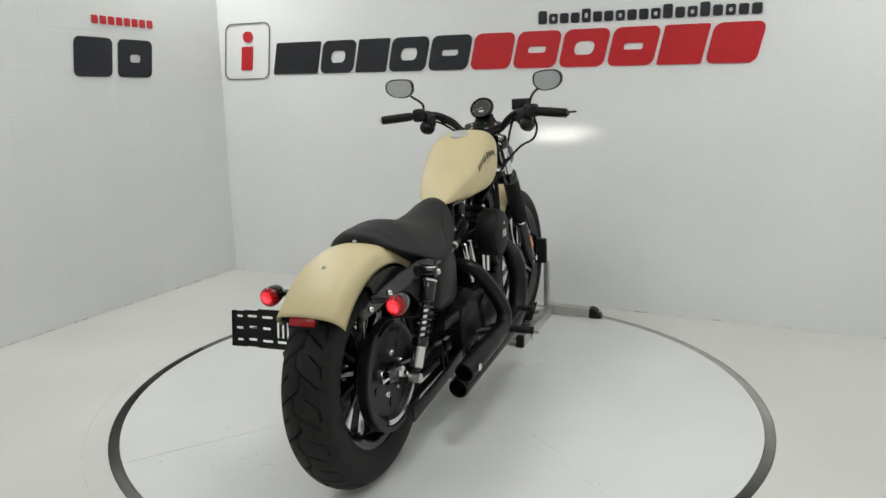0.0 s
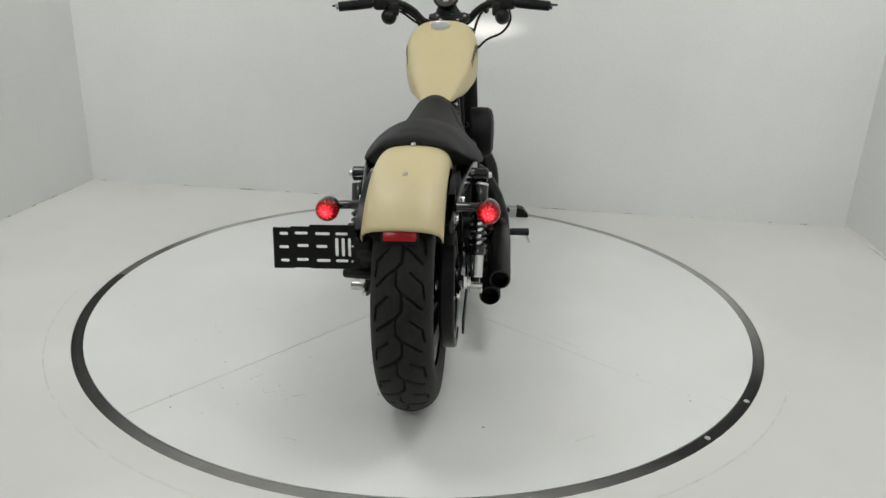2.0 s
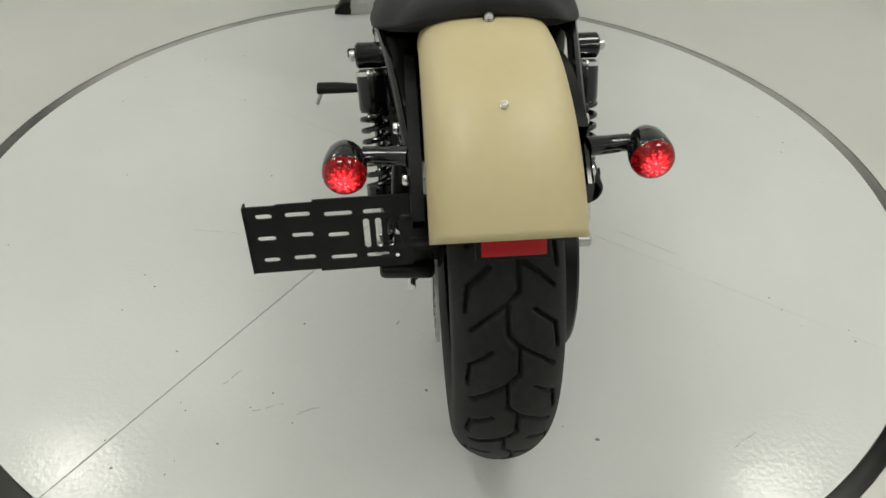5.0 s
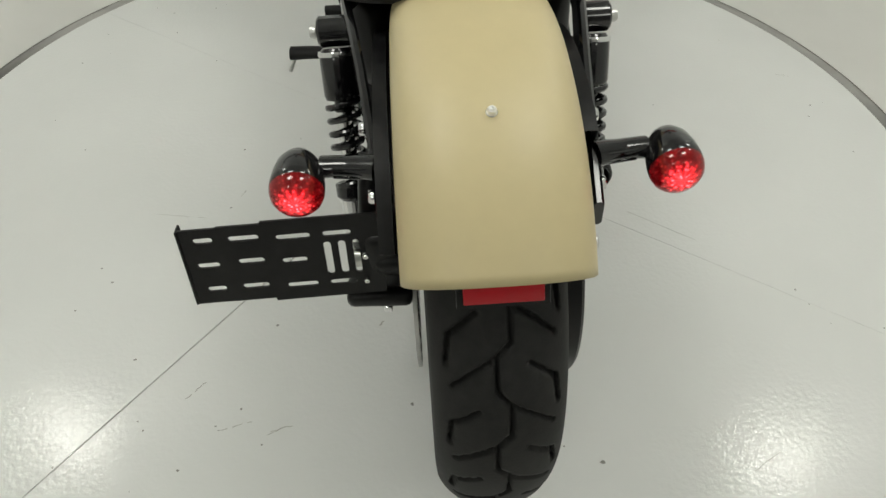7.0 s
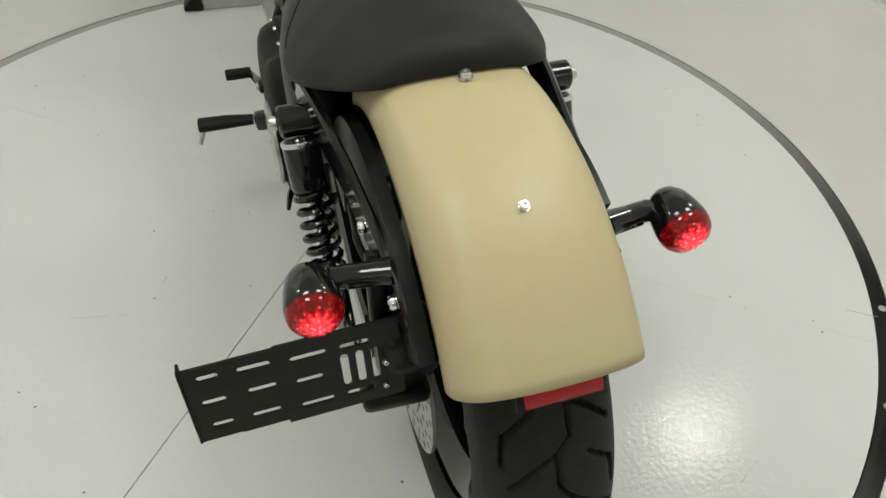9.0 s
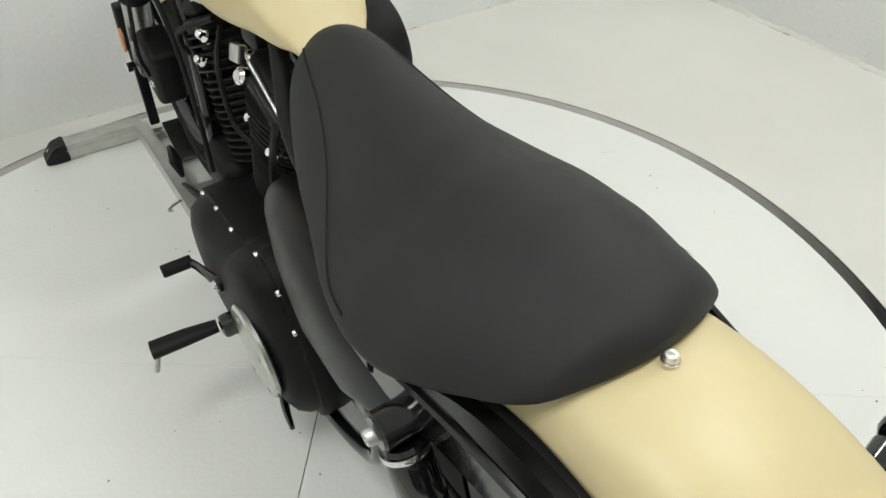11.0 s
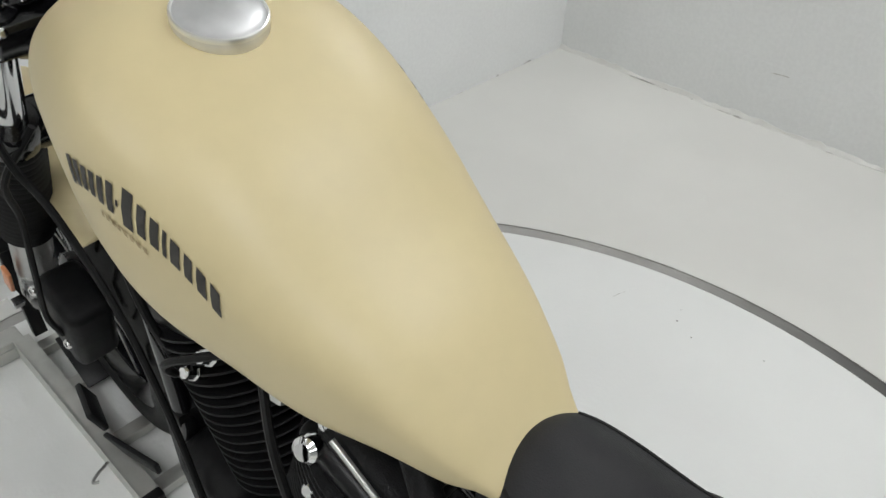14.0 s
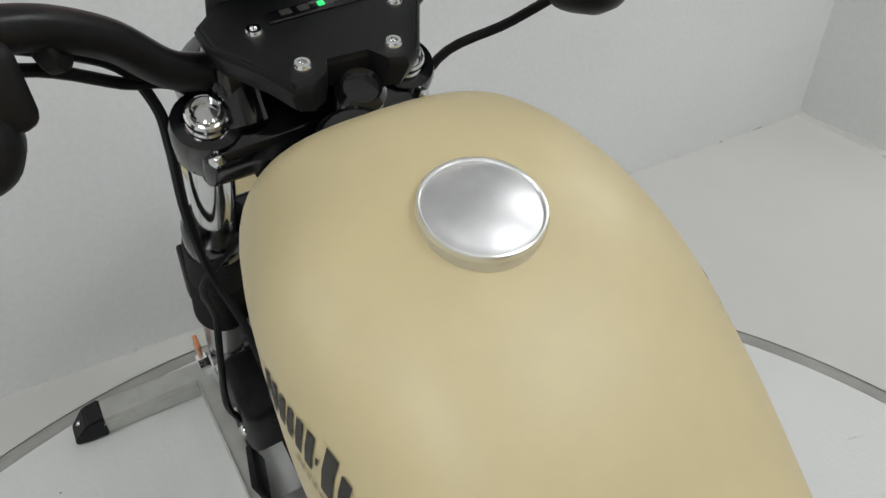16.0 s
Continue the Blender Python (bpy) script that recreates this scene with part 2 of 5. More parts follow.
def box(size, m=None, bevel=0.0, segments=2):
    bm = bmesh.new()
    bmesh.ops.create_cube(bm, size=1.0)
    bmesh.ops.scale(bm, vec=size, verts=bm.verts)
    if bevel:
        bmesh.ops.bevel(bm, geom=bm.edges[:], offset=bevel, segments=segments, affect="EDGES", profile=0.5)
    if m:
        bm.transform(m)
    return bm


def spline(points, per=8):
    """Catmull-Rom points through the given ones."""
    p = [Vector(q) for q in points]
    p = [2 * p[0] - p[1]] + p + [2 * p[-1] - p[-2]]
    out = []
    for i in range(1, len(p) - 2):
        a, b, c, d = p[i - 1:i + 3]
        for k in range(per):
            t = k / per
            out.append(0.5 * (2 * b + (c - a) * t + (2 * a - 5 * b + 4 * c - d) * t * t + (3 * b - a - 3 * c + d) * t ** 3))
    return out + [p[-2]]


def tube(points, radius, sides=12, per=8, caps=True, curve=True, flat=1.0):
    """A swept tube; radius may be a list, one for each given point; flat squeezes it across."""
    n = len(points)
    pts = spline(points, per) if curve and n > 2 else [Vector(q) for q in points]
    bm = bmesh.new()
    rings, up = [], None
    for i, c in enumerate(pts):
        d = (pts[min(i + 1, len(pts) - 1)] - pts[max(i - 1, 0)]).normalized()
        if up is None:
            up = d.orthogonal().normalized() if abs(d.z) > 0.9 else d.cross(Vector((0, 0, 1))).normalized()
        up = (up - d * up.dot(d)).normalized()
        side = d.cross(up)
        if isinstance(radius, (list, tuple)):
            f = i / (len(pts) - 1) * (n - 1)
            k = min(int(f), n - 2)
            r = radius[k] + (radius[k + 1] - radius[k]) * (f - k)
        else:
            r = radius
        rings.append([bm.verts.new(c + r * (math.cos(a) * up + flat * math.sin(a) * side))
                      for a in (2 * math.pi * j / sides for j in range(sides))])
    for a, b in zip(rings, rings[1:]):
        for j in range(sides):
            bm.faces.new((a[j], a[(j + 1) % sides], b[(j + 1) % sides], b[j]))
    if caps:
        bm.faces.new(rings[0][::-1])
        bm.faces.new(rings[-1])
    bmesh.ops.recalc_face_normals(bm, faces=bm.faces)
    return bm


def lathe(profile, m=None, sides=32, closed=False, close_ends=True, arc=None):
    """Turns (radius, height) points round the z axis."""
    bm = bmesh.new()
    rings = []
    full = arc is None
    a0, a1 = (0, 2 * math.pi) if full else (radians(arc[0]), radians(arc[1]))
    steps = sides if full else sides + 1
    for j in range(steps):
        a = a0 + (a1 - a0) * j / sides
        rings.append([bm.verts.new((r * math.cos(a), r * math.sin(a), z)) for r, z in profile])
    k = len(profile)
    for j in range(sides):
        a, b = rings[j], rings[(j + 1) % steps]
        for i in range(k if closed else k - 1):
            i2 = (i + 1) % k
            bm.faces.new((a[i], b[i], b[i2], a[i2]))
    bmesh.ops.remove_doubles(bm, verts=bm.verts, dist=1e-6)
    if not closed and close_ends and full:
        bmesh.ops.holes_fill(bm, edges=[e for e in bm.edges if e.is_boundary])
    bmesh.ops.recalc_face_normals(bm, faces=bm.faces)
    if m:
        bm.transform(m)
    return bm


def along(a, b):
    """The pose at a whose z axis points to b."""
    a, b = Vector(a), Vector(b)
    return Matrix.Translation(a) @ (b - a).to_track_quat("Z", "Y").to_matrix().to_4x4()


def rod(a, b, r, sides=14, bevel=0.0):
    n = (Vector(b) - Vector(a)).length
    e = bevel or min(r * 0.15, n * 0.2)
    return lathe([(0, 0), (r - e, 0), (r, e), (r, n - e), (r - e, n), (0, n)], along(a, b), sides)


def loft(sections, caps=True):
    """Skins closed rings of equal count."""
    bm = bmesh.new()
    rings = [[bm.verts.new(v) for v in s] for s in sections]
    n = len(rings[0])
    for a, b in zip(rings, rings[1:]):
        for j in range(n):
            bm.faces.new((a[j], a[(j + 1) % n], b[(j + 1) % n], b[j]))
    if caps:
        bm.faces.new(rings[0][::-1])
        bm.faces.new(rings[-1])
    bmesh.ops.recalc_face_normals(bm, faces=bm.faces)
    return bm


def bolt_head(at, normal, r=0.006, h=0.005, socket=True):
    """A rounded socket screw head."""
    prof = [(0, 0), (r, 0), (r, h * 0.6), (r * 0.8, h)]
    prof += [(r * 0.45, h), (r * 0.4, h * 0.4), (0, h * 0.4)] if socket else [(r * 0.4, h * 1.15), (0, h * 1.2)]
    return lathe(prof, along(at, Vector(at) + Vector(normal)), 12)


def smoothstep(a, b, x):
    t = min(max((x - a) / (b - a), 0), 1)
    return t * t * (3 - 2 * t)


def between(rows, y):
    """Smooth reading of a table of rows (y, a, b, ...)."""
    for i, (p, q) in enumerate(zip(rows, rows[1:])):
        if y <= q[0] or q is rows[-1]:
            o, s = rows[max(i - 1, 0)], rows[min(i + 2, len(rows) - 1)]
            t = (y - p[0]) / (q[0] - p[0])
            out = []
            for k in range(1, len(p)):
                mp = (q[k] - o[k]) / (q[0] - o[0]) * (q[0] - p[0])
                mq = (s[k] - p[k]) / (s[0] - p[0]) * (q[0] - p[0])
                out.append((2 * t ** 3 - 3 * t * t + 1) * p[k] + (t ** 3 - 2 * t * t + t) * mp + (3 * t * t - 2 * t ** 3) * q[k] + (t ** 3 - t * t) * mq)
            return out


# ---- the room ----
def room_part(name, size, centre, mat, label, bevel=0.0):
    ob = mesh_object(name, box(size, pose(*centre), bevel), mat, smooth=0)
    ob.matrix_world = ROOM
    return tagged(ob, label, name.split("_")[0], kind="structure")


T = 0.15
wide = RIGHT - LEFT
room_part("wall_north", (wide + 2 * T, T, HIGH), ((LEFT + RIGHT) / 2, T / 2, HIGH / 2), WALL, "white painted block wall behind the turntable")
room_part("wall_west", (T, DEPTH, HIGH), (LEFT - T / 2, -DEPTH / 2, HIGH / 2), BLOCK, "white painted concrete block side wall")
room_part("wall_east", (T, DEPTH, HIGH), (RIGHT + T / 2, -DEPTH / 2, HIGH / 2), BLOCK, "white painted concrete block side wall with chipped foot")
# added unseen wall; its grey sets the fill and reflections from behind
room_part("wall_south", (wide + 2 * T, T, HIGH), ((LEFT + RIGHT) / 2, -DEPTH - T / 2, HIGH / 2), BACK, "plain grey wall, unseen, added to close the photo room")
room_part("ceiling", (wide + 2 * T, DEPTH + 2 * T, T), ((LEFT + RIGHT) / 2, -DEPTH / 2, HIGH + T / 2), WALL, "plain white painted ceiling with unseen light panels")

CENTRE = Vector((-0.0546, 0.7389, 0))
R_DISC, R_BAND = 1.126, 1.158

# floor: one sheet with a round hole for the turntable
bm = bmesh.new()
inner, outer, N = [], [], 160
inv = ROOM.inverted()
for j in range(N):
    a = 2 * math.pi * j / N
    d = Vector((math.cos(a), math.sin(a), 0))
    inner.append(bm.verts.new(CENTRE + d * (R_BAND + 0.002)))
    o, v = inv @ CENTRE, inv.to_3x3() @ d
    s = min(x for x in (((RIGHT + T - o.x) / v.x if v.x > 1e-6 else 99), ((LEFT - T - o.x) / v.x if v.x < -1e-6 else 99),
                        ((T - o.y) / v.y if v.y > 1e-6 else 99), ((-DEPTH - T - o.y) / v.y if v.y < -1e-6 else 99)))
    outer.append(bm.verts.new(CENTRE + d * s))
for j in range(N):
    k = (j + 1) % N
    bm.faces.new((inner[j], outer[j], outer[k], inner[k]))
bmesh.ops.recalc_face_normals(bm, faces=bm.faces)
floor = tagged(mesh_object("floor", bm, FLOOR, smooth=0), "white painted concrete floor around the turntable", "floor", kind="structure")
under = mesh_object("trim_pit", lathe([(0, -0.02), (1.22, -0.02), (1.22, -0.03), (0, -0.03)], Matrix.Translation(CENTRE), 64), GAP, smooth=0)
tagged(under, "dark pit under the turntable's edge and seams", "floor", kind="structure")
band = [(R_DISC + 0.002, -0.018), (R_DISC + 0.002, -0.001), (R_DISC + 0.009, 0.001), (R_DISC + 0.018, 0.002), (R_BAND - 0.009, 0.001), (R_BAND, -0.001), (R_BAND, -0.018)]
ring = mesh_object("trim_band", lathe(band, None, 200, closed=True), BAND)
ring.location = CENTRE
tagged(ring, "black rubber band round the turntable, its grey sheen painted in stretches", "trim", kind="structure")
scuff = mesh_object("trim_scuff_ring", lathe([(R_BAND + 0.072, -0.003), (R_BAND + 0.072, 0.0005), (R_BAND + 0.0765, 0.0005), (R_BAND + 0.0765, -0.003)], None, 90, closed=True, arc=(188, 335)), SCUFF)
scuff.location = CENTRE
tagged(scuff, "faint scuffed ring on the floor paint", "floor", kind="structure")

# chipped paint and dirt along the walls' feet
rng = random.Random(11)
chips = bmesh.new()


def chip_run(x0, y0, x1, y1, nx, ny, count):
    for k in range(count):
        f = rng.random()
        n = rng.uniform(0.01, 0.07)
        x, y = x0 + (x1 - x0) * f, y0 + (y1 - y0) * f
        dx, dy = (x1 - x0), (y1 - y0)
        s = math.hypot(dx, dy)
        dx, dy = dx / s * n, dy / s * n
        h, w = rng.uniform(0.0015, 0.006), rng.uniform(0.001, 0.004)
        v = [ROOM @ Vector(q) for q in ((x, y, 0.0006), (x + dx, y + dy, 0.0006), (x + dx * 0.8 + nx * w, y + dy * 0.8 + ny * w, 0.0006), (x + dx * 0.2 + nx * w, y + dy * 0.2 + ny * w, 0.0006),
                                         (x + dx * 0.7 + nx * 0.0008, y + dy * 0.7 + ny * 0.0008, h), (x + dx * 0.15 + nx * 0.0008, y + dy * 0.15 + ny * 0.0008, h * 0.7))]
        put(chips, v, [(0, 1, 2, 3), (0, 1, 4, 5)])


chip_run(RIGHT - 0.012, -0.1, RIGHT - 0.012, -3.0, -1, 0, 22)
chip_run(LEFT, -0.1, LEFT, -3.0, 1, 0, 40)
chip_run(LEFT, 0, RIGHT, 0, 0, -1, 26)
for x, y, z, n in ((RIGHT, -0.78, 0.17, 0.06), (RIGHT, -1.30, 0.20, 0.10), (RIGHT, -0.45, 0.41, 0.05)):
    put(chips, [ROOM @ Vector(q) for q in ((x - 0.0008, y, z), (x - 0.0008, y - n, z + 0.004), (x - 0.0008, y - n * 0.9, z + 0.007), (x - 0.0008, y - n * 0.2, z + 0.004))], [(0, 1, 2, 3)])
bead = bmesh.new()
rows = []
for k in range(151):
    y = -3.1 * k / 150
    up = 0.012 + 0.003 * math.sin(23 * y) + rng.uniform(-0.004, 0.005)
    out = 0.008 + 0.002 * math.sin(17 * y + 1) + rng.uniform(-0.003, 0.004)
    rows.append([bead.verts.new(ROOM @ Vector(q)) for q in ((RIGHT + 0.002, y, up), (RIGHT - 0.0015, y, up * 0.96), (RIGHT - out * 0.45, y, up * 0.42), (RIGHT - out * 0.92, y, 0.003), (RIGHT - out, y, -0.001))])
for a, b in zip(rows, rows[1:]):
    for j in range(4):
        bead.faces.new((a[j], b[j], b[j + 1], a[j + 1]))
bmesh.ops.recalc_face_normals(bead, faces=bead.faces)
tagged(mesh_object("wall_foot_bead", bead, FLOOR, smooth=60), "lumpy white painted mortar bead at the wall foot", "trim", kind="structure")
tagged(mesh_object("wall_foot_chips", chips, CHIP, smooth=0), "chipped grey paint and dirt along the wall foot", "dirt", kind="stuff")

# the turntable: four quarter plates with fine seams
table = holder("turntable")
table.location = CENTRE
tagged(table, "white painted round turntable flush with the floor", "turntable", kind="structure")
for q in range(4):
    bm = bmesh.new()
    a0 = radians(53 + 90 * q)
    g0, g1 = [0.0010 if s % 4 == 2 else 0.00035 for s in (q, q + 1)]      # one seam is wider than the rest
    c = [g0 * math.cos(a0 + math.pi / 2) + g1 * math.cos(a0), g0 * math.sin(a0 + math.pi / 2) + g1 * math.sin(a0)]
    ringpts = []
    for k in range(33):
        a = a0 + (math.pi / 2) * k / 32
        a = min(max(a, a0 + g0 / R_DISC), a0 + math.pi / 2 - g1 / R_DISC)
        ringpts.append((R_DISC * math.cos(a), R_DISC * math.sin(a)))
    pts = [tuple(c)] + ringpts
    top = [bm.verts.new((x, y, 0)) for x, y in pts]
    low = [bm.verts.new((x, y, -0.018)) for x, y in pts]
    bm.faces.new(top)
    bm.faces.new(low[::-1])
    for i in range(len(pts)):
        j = (i + 1) % len(pts)
        bm.faces.new((top[j], top[i], low[i], low[j]))
    bmesh.ops.recalc_face_normals(bm, faces=bm.faces)
    part("quarter_plate", bm, DISC, table, smooth=0)
for a, r in ((-44.7, R_DISC + 0.018), (-32.0, R_DISC + 0.020)):
    part("band_bolt", bolt_head((r * math.cos(radians(a)), r * math.sin(radians(a)), 0.001), (0, 0, 1), 0.008, 0.003), BRUSHED, table)

# ceiling panels that give the light, the middle and rear pairs added as fill
for lx, ly, lw in LAMPS:
    k = lw / 0.5
    fix = holder("unseen_ceiling_light", ROOM @ pose(lx, ly, HIGH))
    tagged(fix, "square white ceiling light panel, unseen, lit", "ceiling light", "ceiling light panels")
    frame_bm = lathe([(0.365 * k, 0), (0.365 * k + 0.03, 0), (0.365 * k + 0.03, -0.03), (0.365 * k, -0.03)], pose(0, 0, 0, 0, 0, 45), 4, closed=True)
    part("frame", frame_bm, WALL, fix, smooth=0)
    part("diffuser", box((0.505 * k, 0.505 * k, 0.012), pose(0, 0, -0.012)), PANEL, fix, smooth=0)

# ---- the sign on the back wall: plain shapes in its colours ----
sign = holder("wall_sign", ROOM @ pose(0, -0.004, 0))
tagged(sign, "large black and red lettered wall sign, drawn as plain shapes", "wall sign")


def slab(w, h, m, radius, hole=None, lean=0.12, hole_radius=None):
    """A rounded flat letter block with an optional slot, leaning like an italic."""
    bm = bmesh.new()

    def outline(ww, hh, rr):
        pts = []
        for cx, cz, a in ((ww / 2 - rr, hh / 2 - rr, 0), (-ww / 2 + rr, hh / 2 - rr, 90), (-ww / 2 + rr, -hh / 2 + rr, 180), (ww / 2 - rr, -hh / 2 + rr, 270)):
            for k in range(5):
                b = radians(a + 22.5 * k)
                x, z = cx + rr * math.cos(b), cz + rr * math.sin(b)
                pts.append((x + lean * z, z))
        return pts
    o = outline(w, h, radius)
    n = len(o)
    front = [bm.verts.new((x, -0.002, z)) for x, z in o]
    back = [bm.verts.new((x, 0.003, z)) for x, z in o]
    for i in range(n):
        bm.faces.new((front[i], back[i], back[(i + 1) % n], front[(i + 1) % n]))
    if hole:
        s = outline(hole[0], hole[1], hole_radius or min(hole) * 0.4)
        f2 = [bm.verts.new((x, -0.002, z)) for x, z in s]
        b2 = [bm.verts.new((x, 0.003, z)) for x, z in s]
        for i in range(n):
            j = (i + 1) % n
            bm.faces.new((front[i], front[j], f2[j], f2[i]))
            bm.faces.new((f2[i], f2[j], b2[j], b2[i]))
    else:
        bm.faces.new(front)
    bmesh.ops.recalc_face_normals(bm, faces=bm.faces)
    bm.transform(m)
    return bm


SX0, SX1, SZ, SH = -1.59, 1.01, 1.290, 0.176          # the large word
widths = [1.13, 0.80, 0.72, 0.82, 0.84, 0.80, 0.82, 0.82, 0.80, 0.74, 0.80]
gap = 0.035
unit = (SX1 - SX0) / (sum(widths) + gap * (len(widths) - 1))
x = SX0
for i, w in enumerate(widths):
    ww = w * unit
    hole = (ww * 0.42, SH * 0.36) if i in (1, 3, 7) else ((ww * 0.40, SH * 0.17) if i in (4, 6, 8) else None)
    part("letter_block", slab(ww * 0.97, SH, pose(x + ww / 2, 0, SZ), 0.034 if i not in (0, 2, 9) else 0.010, hole, 0.20), SIGN_BLACK if i < 5 else SIGN_RED, sign, smooth=0)
    x += ww + gap * unit
for i in range(19):
    h = 0.062 if i in (0, 4, 11, 14) else 0.047
    part("small_letter_block", slab(0.042, h, pose(0.015 + i * 0.0535, 0, 1.408 + h / 2), 0.009, (0.016, h * 0.4) if i % 3 == 1 else None, 0.0), SIGN_BLACK, sign, smooth=0)
part("badge_frame", slab(0.325, 0.322, pose(-1.785, 0, 1.338), 0.045, (0.313, 0.310), 0.10, 0.040), SIGN_GREY, sign, smooth=0)
part("badge_stem", slab(0.080, 0.135, pose(-1.788, 0, 1.298), 0.008, None, 0.12), SIGN_RED, sign, smooth=0)
part("badge_dot", slab(0.070, 0.062, pose(-1.773, 0, 1.420), 0.030, None, 0.0), SIGN_RED, sign, smooth=0)

side_sign = holder("wall_sign", ROOM @ pose(LEFT + 0.004, 0, 0, 0, 0, 90))
tagged(side_sign, "matching black and red sign on the side wall", "wall sign")
for k, w in enumerate((0.24, 0.24)):
    part("letter_block", slab(w * 0.93, 0.19, pose(-0.66 - 0.26 * k, 0, 1.28), 0.03, (w * 0.3, 0.04) if k == 0 else None), SIGN_BLACK, side_sign, smooth=0)
for i in range(8):
    part("small_letter_block", slab(0.036, 0.04, pose(-0.54 - i * 0.05, 0, 1.46), 0.007, None, 0.0), SIGN_RED, side_sign, smooth=0)
# ---- the motorcycle: wheels, fenders, tank, seat ----
bike = holder("motorcycle")
bike.matrix_world = LEAN
tagged(bike, "sand cream cruiser motorcycle with black engine, upright in a wheel chock", "motorcycle")
REAR, FRONT = Vector((0, 0.055, 0.325)), Vector((0, 1.50, 0.325))


def wheel_frame(c):
    """Local z along the axle to the right, x forward."""
    return Matrix.Translation(c) @ Matrix(((0, 0, 1, 0), (1, 0, 0, 0), (0, 1, 0, 0), (0, 0, 0, 1)))


def segment_distance(u, v, a, b):
    ax, ay, bx, by = *a, *b
    dx, dy = bx - ax, by - ay
    t = np.clip(((u - ax) * dx + (v - ay) * dy) / (dx * dx + dy * dy), 0, 1)
    return np.hypot(u - ax - t * dx, v - ay - t * dy)


def tyre(c, radius, width, bead, around=900, across=110, tread=True):
    """A tyre whose tread grooves are cut into the mesh."""
    s = np.linspace(-1, 1, across)
    crown = 0.72                                     # share of the profile that is tread
    prof = []
    for q in s:
        a = abs(q)
        if a < crown:
            f = a / crown
            x, r = 0.46 * width * math.sin(f * 1.25) / math.sin(1.25), radius - 0.042 * (1 - math.cos(f * 1.25)) / (1 - math.cos(1.25))
        else:
            f = (a - crown) / (1 - crown)
            x0, r0 = 0.46 * width, radius - 0.042
            x = x0 + width * (0.04 * math.sin(f * 2.2) - 0.10 * f * f)
            r = r0 + (bead - r0) * f
        prof.append((math.copysign(x, q), r))
    prof = np.array(prof)
    theta = np.linspace(0, 2 * np.pi, around, endpoint=False)
    X = np.tile(prof[:, 0], (around, 1))
    Rr = np.tile(prof[:, 1], (around, 1))
    if tread:
        count = 19
        period = 2 * np.pi * radius / count
        V = (theta[:, None] * radius + 0 * X) % period
        depth = np.zeros_like(X)
        w = width
        z = 0.0065
        lines = [((-z, 0), (-z, 0.36 * period)), ((-z, 0.36 * period), (z, 0.5 * period)),
                 ((z, 0.5 * period), (z, 0.86 * period)), ((z, 0.86 * period), (-z, period))]
        for side, shift in ((1, 0.0), (-1, 0.5)):
            for (u0, v0), (u1, v1) in (((z, 0.50), (0.20 * w, 0.66)), ((0.20 * w, 0.66), (0.33 * w, 0.84)), ((0.17 * w, 0.08), (0.34 * w, 0.30)), ((0.34 * w, 0.30), (0.365 * w, 0.62))):
                lines.append(((side * u0, (v0 + shift) * period), (side * u1, (v1 + shift) * period)))
        for a, b in lines:
            for k in (-1, 0, 1, 2):
                d = segment_distance(X, V + k * period, a, b)
                depth = np.maximum(depth, np.clip((0.0027 - d) / 0.0011, 0, 1))
        Rr = Rr - 0.009 * depth
    verts = np.stack([Rr * np.cos(theta)[:, None], Rr * np.sin(theta)[:, None], X], -1).reshape(-1, 3)
    i, j = np.meshgrid(np.arange(around), np.arange(across - 1), indexing="ij")
    i2 = (i + 1) % around
    faces = np.stack([i * across + j, i2 * across + j, i2 * across + j + 1, i * across + j + 1], -1).reshape(-1, 4)
    me = bpy.data.meshes.new("tyre")
    me.from_pydata(verts.tolist(), [], faces.tolist())
    me.materials.append(RUBBER)
    me.polygons.foreach_set("use_smooth", [True] * len(me.polygons))
    me.transform(wheel_frame(c))
    return me


